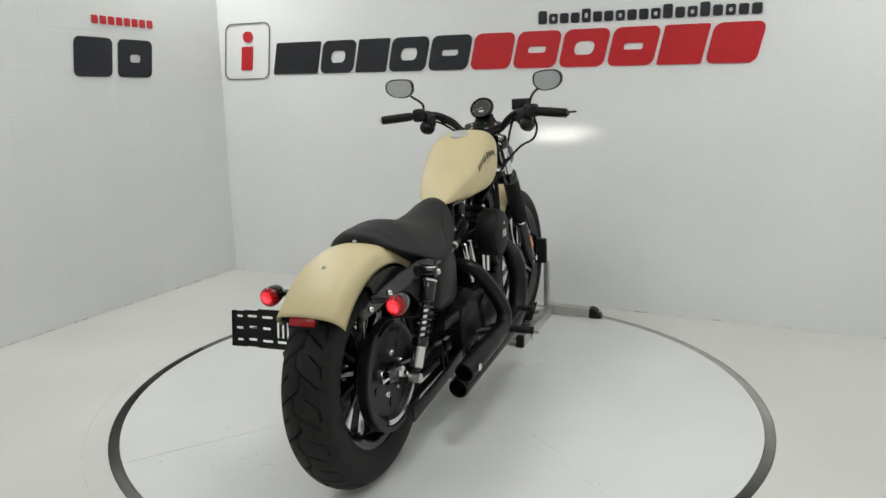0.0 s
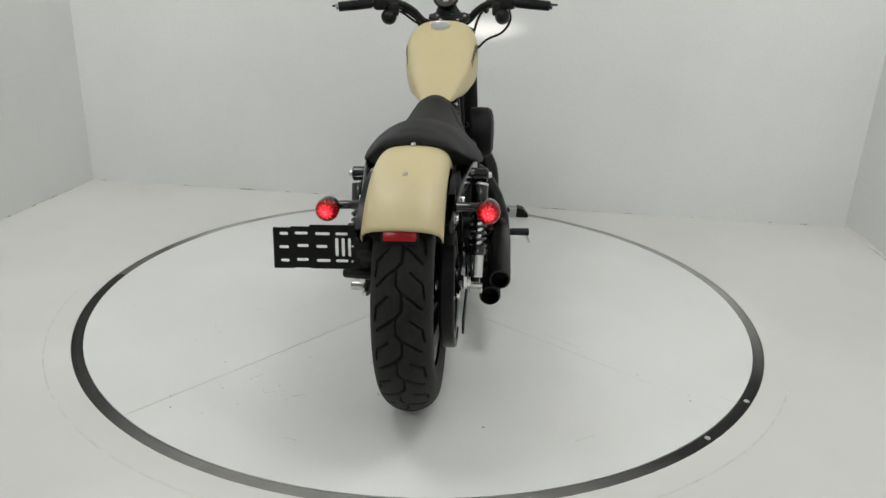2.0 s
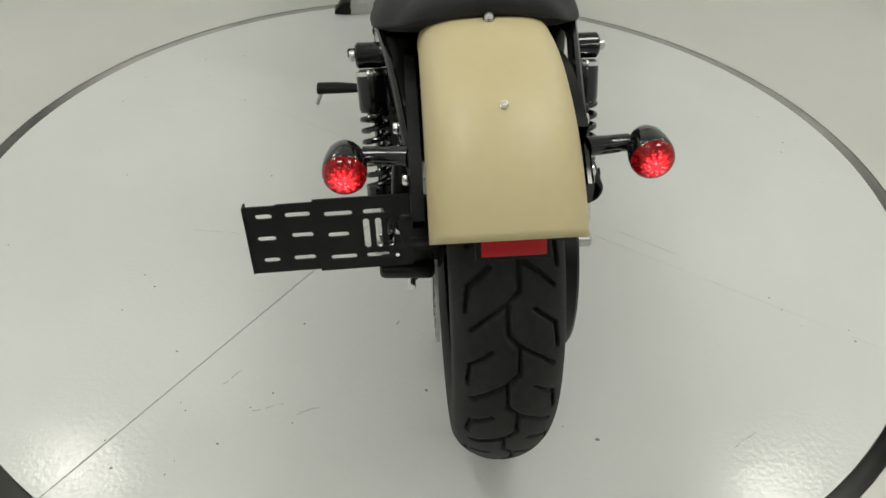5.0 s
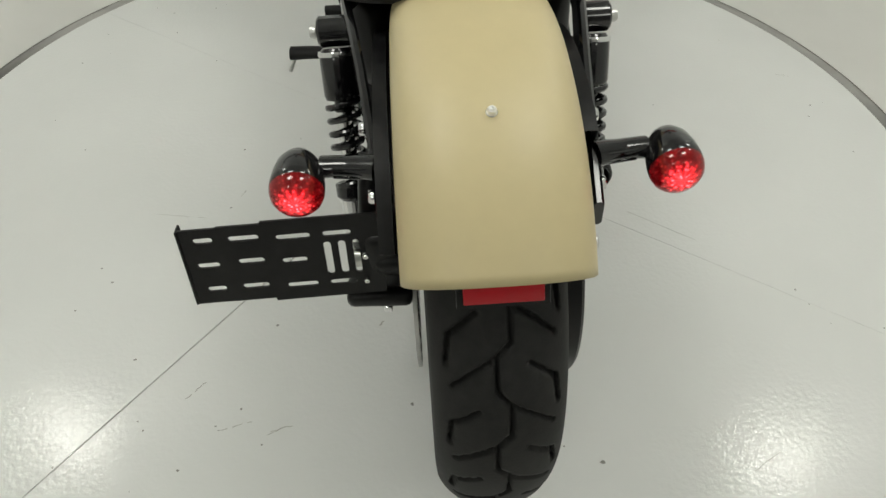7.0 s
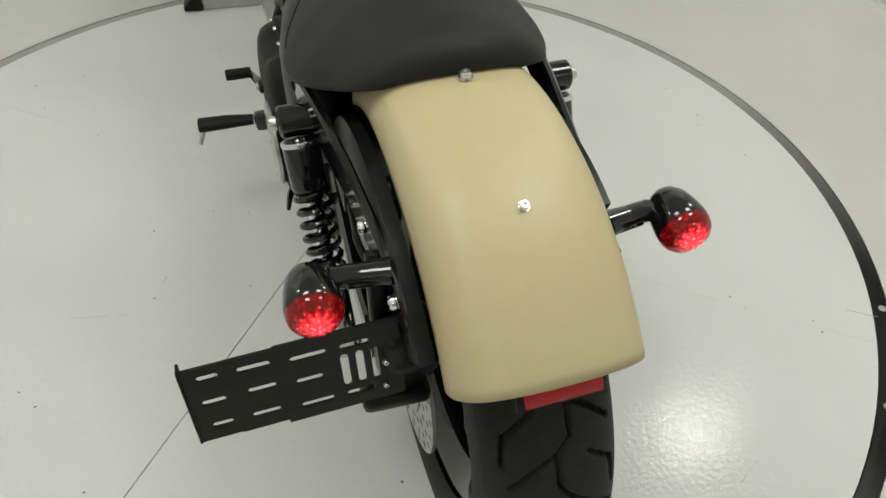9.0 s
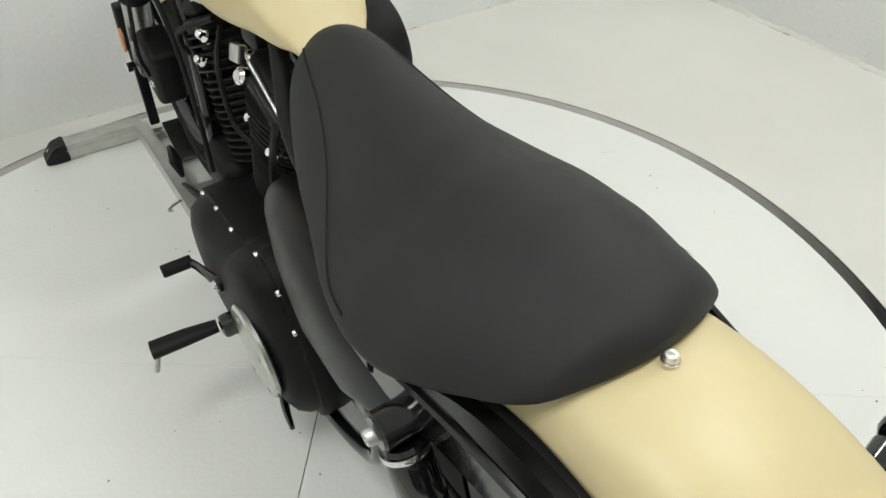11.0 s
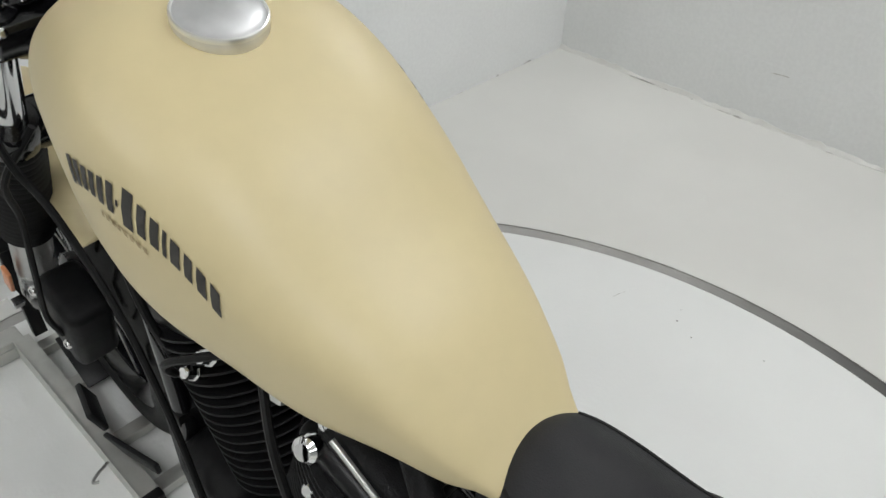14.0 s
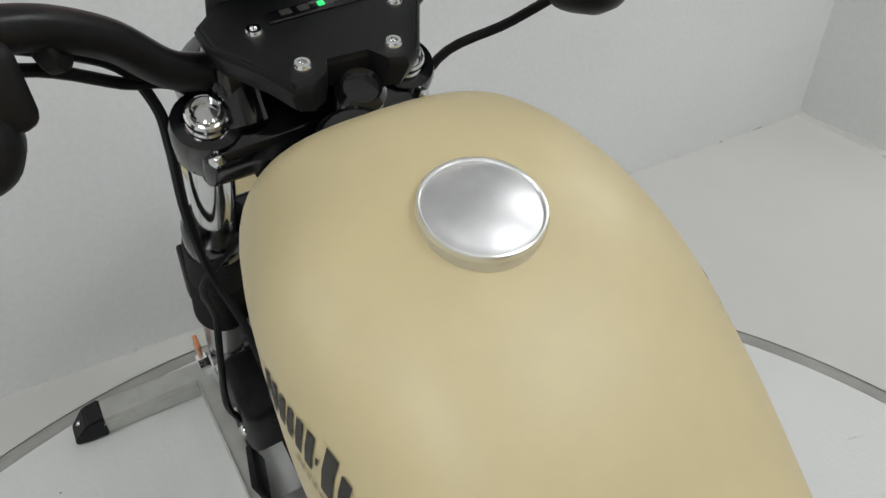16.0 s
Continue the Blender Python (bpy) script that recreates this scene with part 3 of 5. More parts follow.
def wheel(name, c, radius, width, rim_r, spokes, hub_w):
    w = wheel_frame(c)
    rw = width * 0.33
    rim = lathe([(rim_r - 0.006, -rw), (rim_r + 0.012, -rw - 0.006), (rim_r + 0.014, -rw + 0.004), (rim_r - 0.012, -rw * 0.5), (rim_r - 0.012, rw * 0.5),
                 (rim_r + 0.014, rw - 0.004), (rim_r + 0.012, rw + 0.006), (rim_r - 0.006, rw), (rim_r - 0.028, rw * 0.55), (rim_r - 0.03, 0), (rim_r - 0.028, -rw * 0.55)], w, 64, closed=True)
    ob = part(name, rim, GLOSS, bike, "black cast wheel with tyre")
    t = new("tyre", tyre(c, radius, width, rim_r + 0.008))
    t.parent = ob
    part("hub", lathe([(0, -hub_w), (0.03, -hub_w), (0.042, -hub_w * 0.8), (0.034, 0), (0.042, hub_w * 0.8), (0.03, hub_w), (0, hub_w)], w, 32), GLOSS, ob)
    part("axle", rod(w @ Vector((0, 0, -hub_w - 0.045)), w @ Vector((0, 0, hub_w + 0.045)), 0.012), CHROME, ob, "chrome axle end")
    first = None
    for k in range(spokes):
        a = 2 * math.pi * k / spokes
        if first is None:
            bm = loft([[(0.036, -0.013, -0.016), (0.036, 0.013, -0.016), (0.036, 0.013, 0.016), (0.036, -0.013, 0.016)],
                       [(0.12, -0.007, -0.010), (0.12, 0.007, -0.010), (0.12, 0.007, 0.010), (0.12, -0.007, 0.010)],
                       [(rim_r - 0.025, -0.010, -0.013), (rim_r - 0.025, 0.010, -0.013), (rim_r - 0.025, 0.010, 0.013), (rim_r - 0.025, -0.010, 0.013)]])
            bmesh.ops.bevel(bm, geom=bm.edges[:], offset=0.002, segments=1, affect="EDGES")
            first = part("spoke", bm, GLOSS, ob, smooth=40)
            first.matrix_basis = w
            strip = merge(*[loft([[(0.07, -0.006, q * 0.0128), (0.07, 0.006, q * 0.0128), (0.07, 0.006, q * 0.0145), (0.07, -0.006, q * 0.0145)], [(0.12, -0.0045, q * 0.0095), (0.12, 0.0045, q * 0.0095), (0.12, 0.0045, q * 0.0112), (0.12, -0.0045, q * 0.0112)],
                                  [(rim_r - 0.034, -0.0065, q * 0.0120), (rim_r - 0.034, 0.0065, q * 0.0120), (rim_r - 0.034, 0.0065, q * 0.0138), (rim_r - 0.034, -0.0065, q * 0.0138)]]) for q in (-1, 1)])
            edge = part("spoke_edge", strip, POLISHED, ob, "bright machined spoke edge", smooth=0)
            edge.matrix_basis = w
        else:
            o = first.copy()
            scene.collection.objects.link(o)
            o.matrix_basis = w @ pose(0, 0, 0, 0, 0, math.degrees(a))
            o = edge.copy()
            scene.collection.objects.link(o)
            o.matrix_basis = w @ pose(0, 0, 0, 0, 0, math.degrees(a))
    return ob


rear_wheel = wheel("rear_wheel", REAR, 0.325, 0.150, 0.205, 13, 0.055)
front_wheel = wheel("front_wheel", FRONT, 0.325, 0.088, 0.243, 13, 0.040)


def brake_disc(c, x, r, parent):
    m = wheel_frame(c + Vector((x, 0, 0)))
    bm = lathe([(r * 0.62, -0.0025), (r, -0.0025), (r, 0.0025), (r * 0.62, 0.0025)], m, 64, closed=True)
    ob = part("brake_disc", bm, STEEL, parent, "drilled steel brake disc")
    holes = bmesh.new()
    for k in range(24):
        a = 2 * math.pi * k / 24
        for q, rr in ((0, 0.72), (0.09, 0.84), (0.18, 0.93)):
            holes = merge(holes, lathe([(0, -0.0029), (0.0045, -0.0029), (0.0045, 0.0029), (0, 0.0029)], m @ pose(r * rr * math.cos(a + q), r * rr * math.sin(a + q), 0), 8))
    part("disc_holes", holes, GLOSS, parent)
    part("disc_carrier", lathe([(0.03, -0.004), (r * 0.64, -0.004), (r * 0.64, 0.004), (0.03, 0.004)], m, 10, closed=True), GLOSS, parent)
    return ob


brake_disc(REAR, -0.083, 0.146, rear_wheel)

# belt pulley on the right
m = wheel_frame(REAR + Vector((0.088, 0, 0)))
part("belt_pulley", lathe([(0.03, -0.006), (0.118, -0.006), (0.13, -0.016), (0.143, -0.016), (0.143, 0.016), (0.13, 0.016), (0.118, 0.004), (0.03, 0.004)], m, 72, closed=True), SATIN, rear_wheel, "black belt pulley")
# the pulley edge's highlight, shaped as a bright arc over part of it
part("pulley_highlight", lathe([(0.127, 0.0165), (0.141, 0.0165), (0.141, 0.0195), (0.127, 0.0195)], m, 40, closed=True, arc=(-112, 14)), POLISHED, rear_wheel, "bright pulley edge, kept to the arc of its highlight")
for k in range(5):
    a = 2 * math.pi * k / 5 + 0.3
    part("pulley_bolt", bolt_head(m @ Vector((0.06 * math.cos(a), 0.06 * math.sin(a), 0.004)), (1, 0, 0), 0.010, 0.010), CHROME, rear_wheel)
for k in range(5):
    a = 2 * math.pi * k / 5 + 0.9
    bm = rod(m @ Vector((0.085 * math.cos(a), 0.085 * math.sin(a), 0.003)), m @ Vector((0.085 * math.cos(a), 0.085 * math.sin(a), 0.007)), 0.013, 14)
    part("pulley_pocket", bm, SATIN, rear_wheel)


def fender(name, c, radius, width, a0, a1, skirt, parent_label, narrow=0.0, taper0=0.02, taper1=0.02, steps=48, thick=0.0025):
    """A sheet-metal fender bent round the point c; angles from forward, upward positive."""
    secs = []
    for k in range(steps + 1):
        a = radians(a0 + (a1 - a0) * k / steps)
        sk = skirt(math.degrees(a)) if callable(skirt) else skirt
        prof = []
        half = width - narrow * smoothstep(142, 55, math.degrees(a))
        dome = ((1.0, 0.054), (0.985, 0.042), (0.95, 0.032), (0.89, 0.0225), (0.80, 0.0145), (0.68, 0.0085), (0.52, 0.0042), (0.34, 0.0016), (0.17, 0.0004), (0, 0))
        pts = [(-half, -sk)] + [(-half * u, 0.006 - min(d * half / 0.092, sk)) for u, d in dome]
        pts = pts + [(-x, z) for x, z in pts[-2::-1]]
        ring = []
        for x, dz in pts:
            r = radius + dz
            ring.append(Vector((x, c.y + r * math.cos(a), c.z + r * math.sin(a))))
        secs.append(ring)
    bm = bmesh.new()
    rows = [[bm.verts.new(v) for v in s] for s in secs]
    for p, q in zip(rows, rows[1:]):
        for j in range(len(p) - 1):
            bm.faces.new((p[j], p[j + 1], q[j + 1], q[j]))
    bmesh.ops.recalc_face_normals(bm, faces=bm.faces)
    if bm.faces[len(bm.faces) // 2].normal.dot(bm.faces[len(bm.faces) // 2].calc_center_median() - c) < 0:
        bmesh.ops.reverse_faces(bm, faces=bm.faces)
    ob = part(name, bm, CREAM, bike, parent_label, smooth=50)
    s = ob.modifiers.new("thickness", "SOLIDIFY")
    s.thickness, s.offset = thick, -1
    return ob


def rear_skirt(a):
    # deep at the tip, cut back over the strut, shallow under the seat
    return 0.060 + 0.004 * smoothstep(120, 140, a) - 0.010 * smoothstep(110, 70, a)


rear_fender = fender("rear_fender", REAR, 0.349, 0.0925, 55, 139.6, rear_skirt, "sand cream painted rear fender", 0.002)
front_fender = fender("front_fender", FRONT, 0.346, 0.049, 91, 139, 0.018, "sand cream painted front fender")
STEER = Matrix.Translation(FRONT + Vector((0.012, 0, 0))) @ pose(0, 0, 0, 0, 0, -3) @ Matrix.Translation(-FRONT)      # the front wheel stands a little to the right
front_wheel.matrix_basis = Matrix.Translation((0, 0, -0.010)) @ STEER
rear_wheel.matrix_basis = Matrix.Translation((0, 0, -0.008))
front_fender.matrix_basis = Matrix.Translation((-0.006, 0, 0))
part("inner_fender", lathe([(0.326, -0.070), (0.329, -0.070), (0.329, 0.070), (0.326, 0.070)], wheel_frame(REAR) , 40, closed=True, arc=(30, 140)), PLASTIC, bike, "black inner fender liner")
for y, z, size in ((-0.091, 0.650, 0.82), (0.073, 0.680, 1.1)):
    n = (Vector((0, y, z)) - REAR).normalized()
    at = REAR + n * (0.356 if y < 0 else 0.3585)
    part("fender_washer", lathe([(0, 0), (0.0070 * size, 0), (0.0066 * size, 0.0016), (0, 0.0018)], along(at - n * 0.002, at + n), 20), CHROME, bike)
    part("fender_bolt", bolt_head(at, n, 0.0056 * size, 0.0052), POLISHED, bike, "chrome fender bolt")

# red reflector under the fender's lip
bm = box((0.073, 0.006, 0.022), pose(0, -0.207, 0.540, -24), 0.0015)
part("rear_reflector", bm, RED_REFLECTOR, bike, "flat red reflector")
part("reflector_bracket", box((0.085, 0.004, 0.03), pose(0, -0.203, 0.536, -24), 0.001), PLASTIC, bike)

# tank: y, half width, top, bottom
TANK = [(0.588, 0.034, 0.698, 0.688), (0.622, 0.049, 0.7256, 0.702), (0.640, 0.0605, 0.745, 0.702), (0.68, 0.0765, 0.782, 0.705), (0.74, 0.0975, 0.8205, 0.703), (0.80, 0.111, 0.870, 0.708),
        (0.87, 0.1235, 0.911, 0.715), (0.93, 0.121, 0.9325, 0.727), (0.99, 0.1085, 0.9355, 0.749), (1.03, 0.093, 0.917, 0.770), (1.055, 0.073, 0.8955, 0.788), (1.068, 0.041, 0.8695, 0.822)]
TANK_MID, TANK_TOP, TANK_LOW = 0.515, 2.85, 4.3


def tank_ring(y, sides=56):
    w, zt, zb = between(TANK, y)
    zm = zb + (zt - zb) * TANK_MID
    out = []
    for k in range(sides):
        a = 2 * math.pi * k / sides
        cx, sx = math.cos(a), math.sin(a)
        n = TANK_TOP if sx > 0 else TANK_LOW
        x = w * math.copysign(abs(cx) ** (2 / n), cx)
        z = zm + (zt - zm if sx > 0 else zm - zb) * math.copysign(abs(sx) ** (2 / n), sx)
        out.append((x + TANK_X, y, z))
    return out


TANK_X = 0.0065
ys = [0.588 + (1.068 - 0.588) * (0.5 - 0.5 * math.cos(math.pi * k / 56)) for k in range(57)]
bm = loft([tank_ring(y) for y in ys])
tank = part("fuel_tank", bm, CREAM, bike, "sand cream satin fuel tank", smooth=70)


def tank_x(y, z):
    """Half width of the tank at a place on its flank."""
    w, zt, zb = between(TANK, y)
    zm = zb + (zt - zb) * TANK_MID
    h = (zt - zm) if z > zm else (zm - zb)
    n = TANK_TOP if z > zm else TANK_LOW
    f = min(abs(z - zm) / h, 0.999)
    return w * (1 - f ** n) ** (1 / n)


# tank cap
cap_n = Vector((0, -0.27, 1)).normalized()
cap_at = Vector((0.001, 0.898, 0.9180))
mc = along(cap_at, cap_at + cap_n)
cap = part("fuel_cap", lathe([(0, -0.004), (0.0315, -0.004), (0.0325, 0.001), (0.0325, 0.0090), (0.0315, 0.0105), (0.0298, 0.0104), (0.026, 0.0120), (0.020, 0.0140), (0.013, 0.0156), (0.006, 0.0165), (0, 0.0168)], mc, 56), CAP_FACE, tank, "brushed silver fuel cap")
part("cap_rim", lathe([(0.0302, 0.008), (0.0304, 0.0112), (0.0311, 0.0120), (0.0321, 0.0116), (0.0327, 0.0104), (0.0327, 0.008)], mc, 56, closed=True), CAP_RIM, cap, "bright polished rim")

# plain dark bars in place of the maker's name on both flanks
def flank_bar(y0, y1, zc, h, side, mat, parent, slope=0.0, name="name_bar"):
    bm = bmesh.new()
    cols = []
    for k in range(5):
        y = y0 + (y1 - y0) * k / 4
        col = []
        for q in (-1, 0, 1):
            z = zc + slope * (y - (y0 + y1) / 2) + q * h / 2
            col.append(bm.verts.new((TANK_X + side * (tank_x(y, z) + 0.0008), y, z)))
        cols.append(col)
    for a, b in zip(cols, cols[1:]):
        for j in range(2):
            bm.faces.new((a[j], a[j + 1], b[j + 1], b[j]))
    bmesh.ops.recalc_face_normals(bm, faces=bm.faces)
    if bm.faces[0].normal.x * side < 0:
        bmesh.ops.reverse_faces(bm, faces=bm.faces)
    return part(name, bm, mat, parent)


for side in (-1, 1):
    y = 0.0
    letters = ((0.0135, 0.022), (0.0135, 0.020), (0.0115, 0.019), (0.0135, 0.019), (0.006, 0.020), (0.013, 0.021), (0.0135, 0.023), (0.017, 0.029), (0.004, 0.005),
                 (0.0125, 0.023), (0.0115, 0.021), (0.0115, 0.020), (0.013, 0.020), (0.0135, 0.022), (0.0135, 0.025))
    for w, h in letters if side < 0 else letters[::-1]:
        w *= 0.63
        u = y + w / 2
        zc, lean = 0.8035 + 0.95 * u - 4.4 * u * u, 0.95 - 8.8 * u
        flank_bar(0.784 + y + w * 0.1, 0.784 + y + w * 0.9, zc, h * 0.88, side, INK, tank, lean)
        y += w + 0.0016
    for k in range(8):
        u = 0.056 + 0.0056 * k
        flank_bar(0.784 + u, 0.784 + u + 0.0034, 0.7845 + 0.95 * u - 4.4 * u * u, 0.0045, side, PALE_INK, tank, 0.95 - 8.8 * u)

# seat: y, half width, top, edge height, dish
SEAT = [(0.081, 0.020, 0.698, 0.683, 0.0), (0.087, 0.050, 0.706, 0.677, 0.0), (0.108, 0.096, 0.716, 0.658, 0.0), (0.16, 0.126, 0.720, 0.628, 0.0), (0.215, 0.150, 0.722, 0.602, 0.0),
        (0.25, 0.159, 0.717, 0.588, 0.0), (0.30, 0.164, 0.709, 0.579, 0.002), (0.35, 0.159, 0.699, 0.574, 0.004), (0.39, 0.150, 0.696, 0.572, 0.004), (0.46, 0.127, 0.701, 0.574, 0.0), (0.53, 0.105, 0.715, 0.588, 0.0),
        (0.58, 0.084, 0.729, 0.618, 0.0), (0.61, 0.066, 0.730, 0.648, 0.0), (0.632, 0.040, 0.719, 0.678, 0.0)]


def seat_round(y):
    return 1.56 - 0.40 * smoothstep(0.46, 0.60, y)


def seat_shift(y):
    return 0.007 * smoothstep(0.18, 0.42, y)


def seat_ring(y, sides=64):
    w, zt, zb, dish = between(SEAT, y)
    out = []
    for k in range(sides):
        a = 2 * math.pi * k / sides
        cx, sx = math.cos(a), math.sin(a)
        x = w * cx
        zm = zb + (zt - zb) * 0.14
        if sx > 0:
            z = zm + (zt - zm) * abs(sx) ** seat_round(y) - dish * max(0, 1 - (x / (w * 0.7)) ** 2)
        else:
            z = zm - (zm - zb) * abs(sx) ** 0.6
        out.append((x + seat_shift(y), y, z))
    return out


ys = [0.081 + (0.632 - 0.081) * (0.5 - 0.5 * math.cos(math.pi * k / 64)) for k in range(65)]
seat = part("seat", loft([seat_ring(y) for y in ys]), VINYL, bike, "black stitched vinyl solo seat", smooth=80)
for side in (-1, 1):
    pts = []
    for k in range(30):
        y = 0.315 + 0.295 * k / 29
        w, zt, zb, dish = between(SEAT, y)
        u = 0.965 - 0.365 * smoothstep(0.34, 0.56, y)
        x = w * u
        zm = zb + (zt - zb) * 0.14
        z = zm + (zt - zm) * math.sin(math.acos(u)) ** seat_round(y) - dish * max(0, 1 - (x / (w * 0.7)) ** 2)
        pts.append((side * x + seat_shift(y), y, z))
    part("seat_seam", tube(pts, 0.0018, 6, 2), GRIP, seat, "black stitched seam")

# ---- rear lamps, struts, plate bracket ----
for side in (-1, 1):
    x = 0.1905 * side
    body = [(0, 0.050), (0.009, 0.0485), (0.0165, 0.043), (0.0225, 0.033), (0.0262, 0.019), (0.0278, 0.006), (0.0278, -0.002), (0.0265, -0.004)]
    m = pose(x, -0.070, 0.556, -84, 0, 0)
    sig = part("turn_signal", lathe(body, m, 36), GLOSS, bike, "black bullet turn signal with lit red lens")
    part("lens", lathe([(0.0275, 0.0), (0.0275, -0.006), (0.0252, -0.013), (0.020, -0.019), (0.0115, -0.0225), (0, -0.024), (0, -0.022), (0.011, -0.0205), (0.0185, -0.0175), (0.0238, -0.012), (0.0258, -0.006), (0.0258, 0.0)], m, 36, closed=False, close_ends=False), LENS_RED, sig, "lit red lens")
    part("lamp_reflector", lathe([(0.0255, -0.0035), (0.021, 0.004), (0.012, 0.011), (0, 0.013)], m, 14), REFLECTOR, sig, smooth=0)
    part("bulb", lathe([(0, 0.008), (0.0025, 0.006), (0.0032, 0.001), (0.0024, -0.004), (0, -0.005)], m, 14), BULB_RED, sig, "glowing bulb behind the lens")
    stem = tube([(side * 0.112, -0.050, 0.562), (side * 0.14, -0.044, 0.561), (side * 0.168, -0.040, 0.559)], [0.016, 0.0125, 0.0135], 16, flat=0.8)
    part("signal_stem", stem, GLOSS, sig)
    for dz in (-0.006, 0.0, 0.006):
        part("stem_rib", rod((side * 0.12, -0.062 + abs(dz) * 0.3, 0.562 + dz), (side * 0.155, -0.0555 + abs(dz) * 0.3, 0.561 + dz), 0.0012, 6), GLOSS, sig)
    # fender strut
    secs = []
    for y, xx, z, h in ((0.31, 0.150, 0.592, 0.030), (0.24, 0.148, 0.590, 0.046), (0.16, 0.136, 0.584, 0.052), (0.08, 0.125, 0.574, 0.050), (0.0, 0.116, 0.558, 0.046), (-0.06, 0.110, 0.543, 0.042), (-0.105, 0.107, 0.530, 0.030)):
        t = 0.011
        b = 0.003
        secs.append([(side * (xx + dx), y, z + dz) for dx, dz in ((-t / 2, -h / 2 + b), (-t / 2 + b, -h / 2), (t / 2 - b, -h / 2), (t / 2, -h / 2 + b), (t / 2, h / 2 - b), (t / 2 - b, h / 2), (-t / 2 + b, h / 2), (-t / 2, h / 2 - b))])
    part("fender_strut", loft(secs), GLOSS, bike, "gloss black fender strut", smooth=30)
    for y, xx, z in ((0.02, 0.124, 0.560), (-0.07, 0.115, 0.540)):
        part("strut_bolt", bolt_head((side * xx, y, z), (side, 0, 0), 0.008, 0.006), CHROME, bike)

# plate bracket: three telescoped slotted plates
def slotted(x0, x1, z0, z1, slots, y, thick=0.003):
    xs = sorted({x0, x1, *[v for s in slots for v in s[:2]]})
    zs = sorted({z0, z1, *[v for s in slots for v in s[2:]]})
    bm = bmesh.new()
    grid = {}
    for i, xx in enumerate(xs):
        for j, zz in enumerate(zs):
            grid[i, j] = bm.verts.new((xx, y, zz))
    for i in range(len(xs) - 1):
        for j in range(len(zs) - 1):
            cx, cz = (xs[i] + xs[i + 1]) / 2, (zs[j] + zs[j + 1]) / 2
            if not any(s[0] < cx < s[1] and s[2] < cz < s[3] for s in slots):
                bm.faces.new((grid[i, j], grid[i + 1, j], grid[i + 1, j + 1], grid[i, j + 1]))
    for a, b, c, d in slots:            # rounded slot ends
        h = min(b - a, d - c) / 2
        for cx, cz, sx, sz in ((a, c, 1, 1), (b, c, -1, 1), (b, d, -1, -1), (a, d, 1, -1)):
            arc = [(cx + sx * h * (1 - math.cos(q)), cz + sz * h * (1 - math.sin(q))) for q in (math.pi / 2 * k / 4 for k in range(5))]
            ring = [bm.verts.new((u, y, v)) for u, v in [(cx, cz)] + arc]
            bm.faces.new(ring if sx * sz < 0 else ring[::-1])
    r = bmesh.ops.extrude_face_region(bm, geom=bm.faces[:])
    bmesh.ops.translate(bm, vec=(0, thick, 0), verts=[v for v in r["geom"] if isinstance(v, bmesh.types.BMVert)])
    bmesh.ops.recalc_face_normals(bm, faces=bm.faces)
    return bm


tilt = pose(-0.113, -0.072, 0.452, -8, 0, 1.5)
def slots_at(*rows):
    return [(a, b, z - 0.0036, z + 0.0036) for a, b, z in rows]


bracket = part("plate_bracket", merge(
    slotted(-0.212, -0.164, -0.043, 0.057, slots_at((-0.198, -0.177, 0.0425), (-0.200, -0.176, 0.0096), (-0.197, -0.176, -0.0234)), 0.0),
    ), SATIN, bike, "black slotted telescoping plate bracket", smooth=20)
part("middle_plate", slotted(-0.170, -0.117, -0.0405, 0.0605, slots_at((-0.160, -0.128, 0.0445), (-0.155, -0.127, 0.0140), (-0.157, -0.128, -0.0205)), -0.0035), SATIN, bracket, smooth=20)
part("inner_plate", slotted(-0.123, 0.0, -0.0415, 0.0655, slots_at((-0.110, -0.074, 0.0440), (-0.108, -0.081, 0.0130), (-0.108, -0.074, -0.0215), (-0.061, -0.031, 0.0440), (-0.061, -0.031, -0.0220)) + [(-0.062, -0.054, -0.011, 0.034), (-0.0465, -0.0385, -0.011, 0.034), (-0.031, -0.024, -0.011, 0.034)], -0.007), SATIN, bracket, smooth=20)
part("end_flange", box((0.003, 0.016, 0.100), pose(-0.212, 0.006, 0.007), 0.001), SATIN, bracket)
bracket.matrix_basis = tilt
part("plate_mount", box((0.048, 0.05, 0.085), pose(-0.110, -0.055, 0.447, 0, 0, 6), 0.010, 3), SATIN, bike, "black plate mount block")
part("plate_mount_foot", box((0.075, 0.035, 0.022), pose(-0.122, -0.072, 0.398, 6, 4, 0), 0.008, 3), SATIN, bike)
part("plate_mount_arm", tube([(-0.125, -0.05, 0.48), (-0.122, -0.03, 0.52), (-0.118, -0.01, 0.55)], 0.013, 12), SATIN, bike)
for xx, z in ((-0.133, 0.432), (-0.131, 0.470)):
    part("plate_bolt", bolt_head((xx, -0.083, z), (0, -1, 0), 0.0034, 0.004), CHROME, bike)
# ---- engine, drive, exhaust ----
CRANK = Vector((0, 0.888, 0.25))


def outline_loft(outline, centre, layers):
    """Layers of (x, scale) of a side outline (y, z)."""
    return loft([[(x, centre[0] + (y - centre[0]) * s, centre[1] + (z - centre[1]) * s) for y, z in outline] for x, s in layers])


def closed_spline(points, per=5):
    p = [Vector((*q, 0)) for q in points]
    out, n = [], len(p)
    for i in range(n):
        a, b, c, d = p[i - 1], p[i], p[(i + 1) % n], p[(i + 2) % n]
        for k in range(per):
            t = k / per
            v = 0.5 * (2 * b + (c - a) * t + (2 * a - 5 * b + 4 * c - d) * t * t + (3 * b - a - 3 * c + d) * t ** 3)
            out.append((v.x, v.y))
    return out


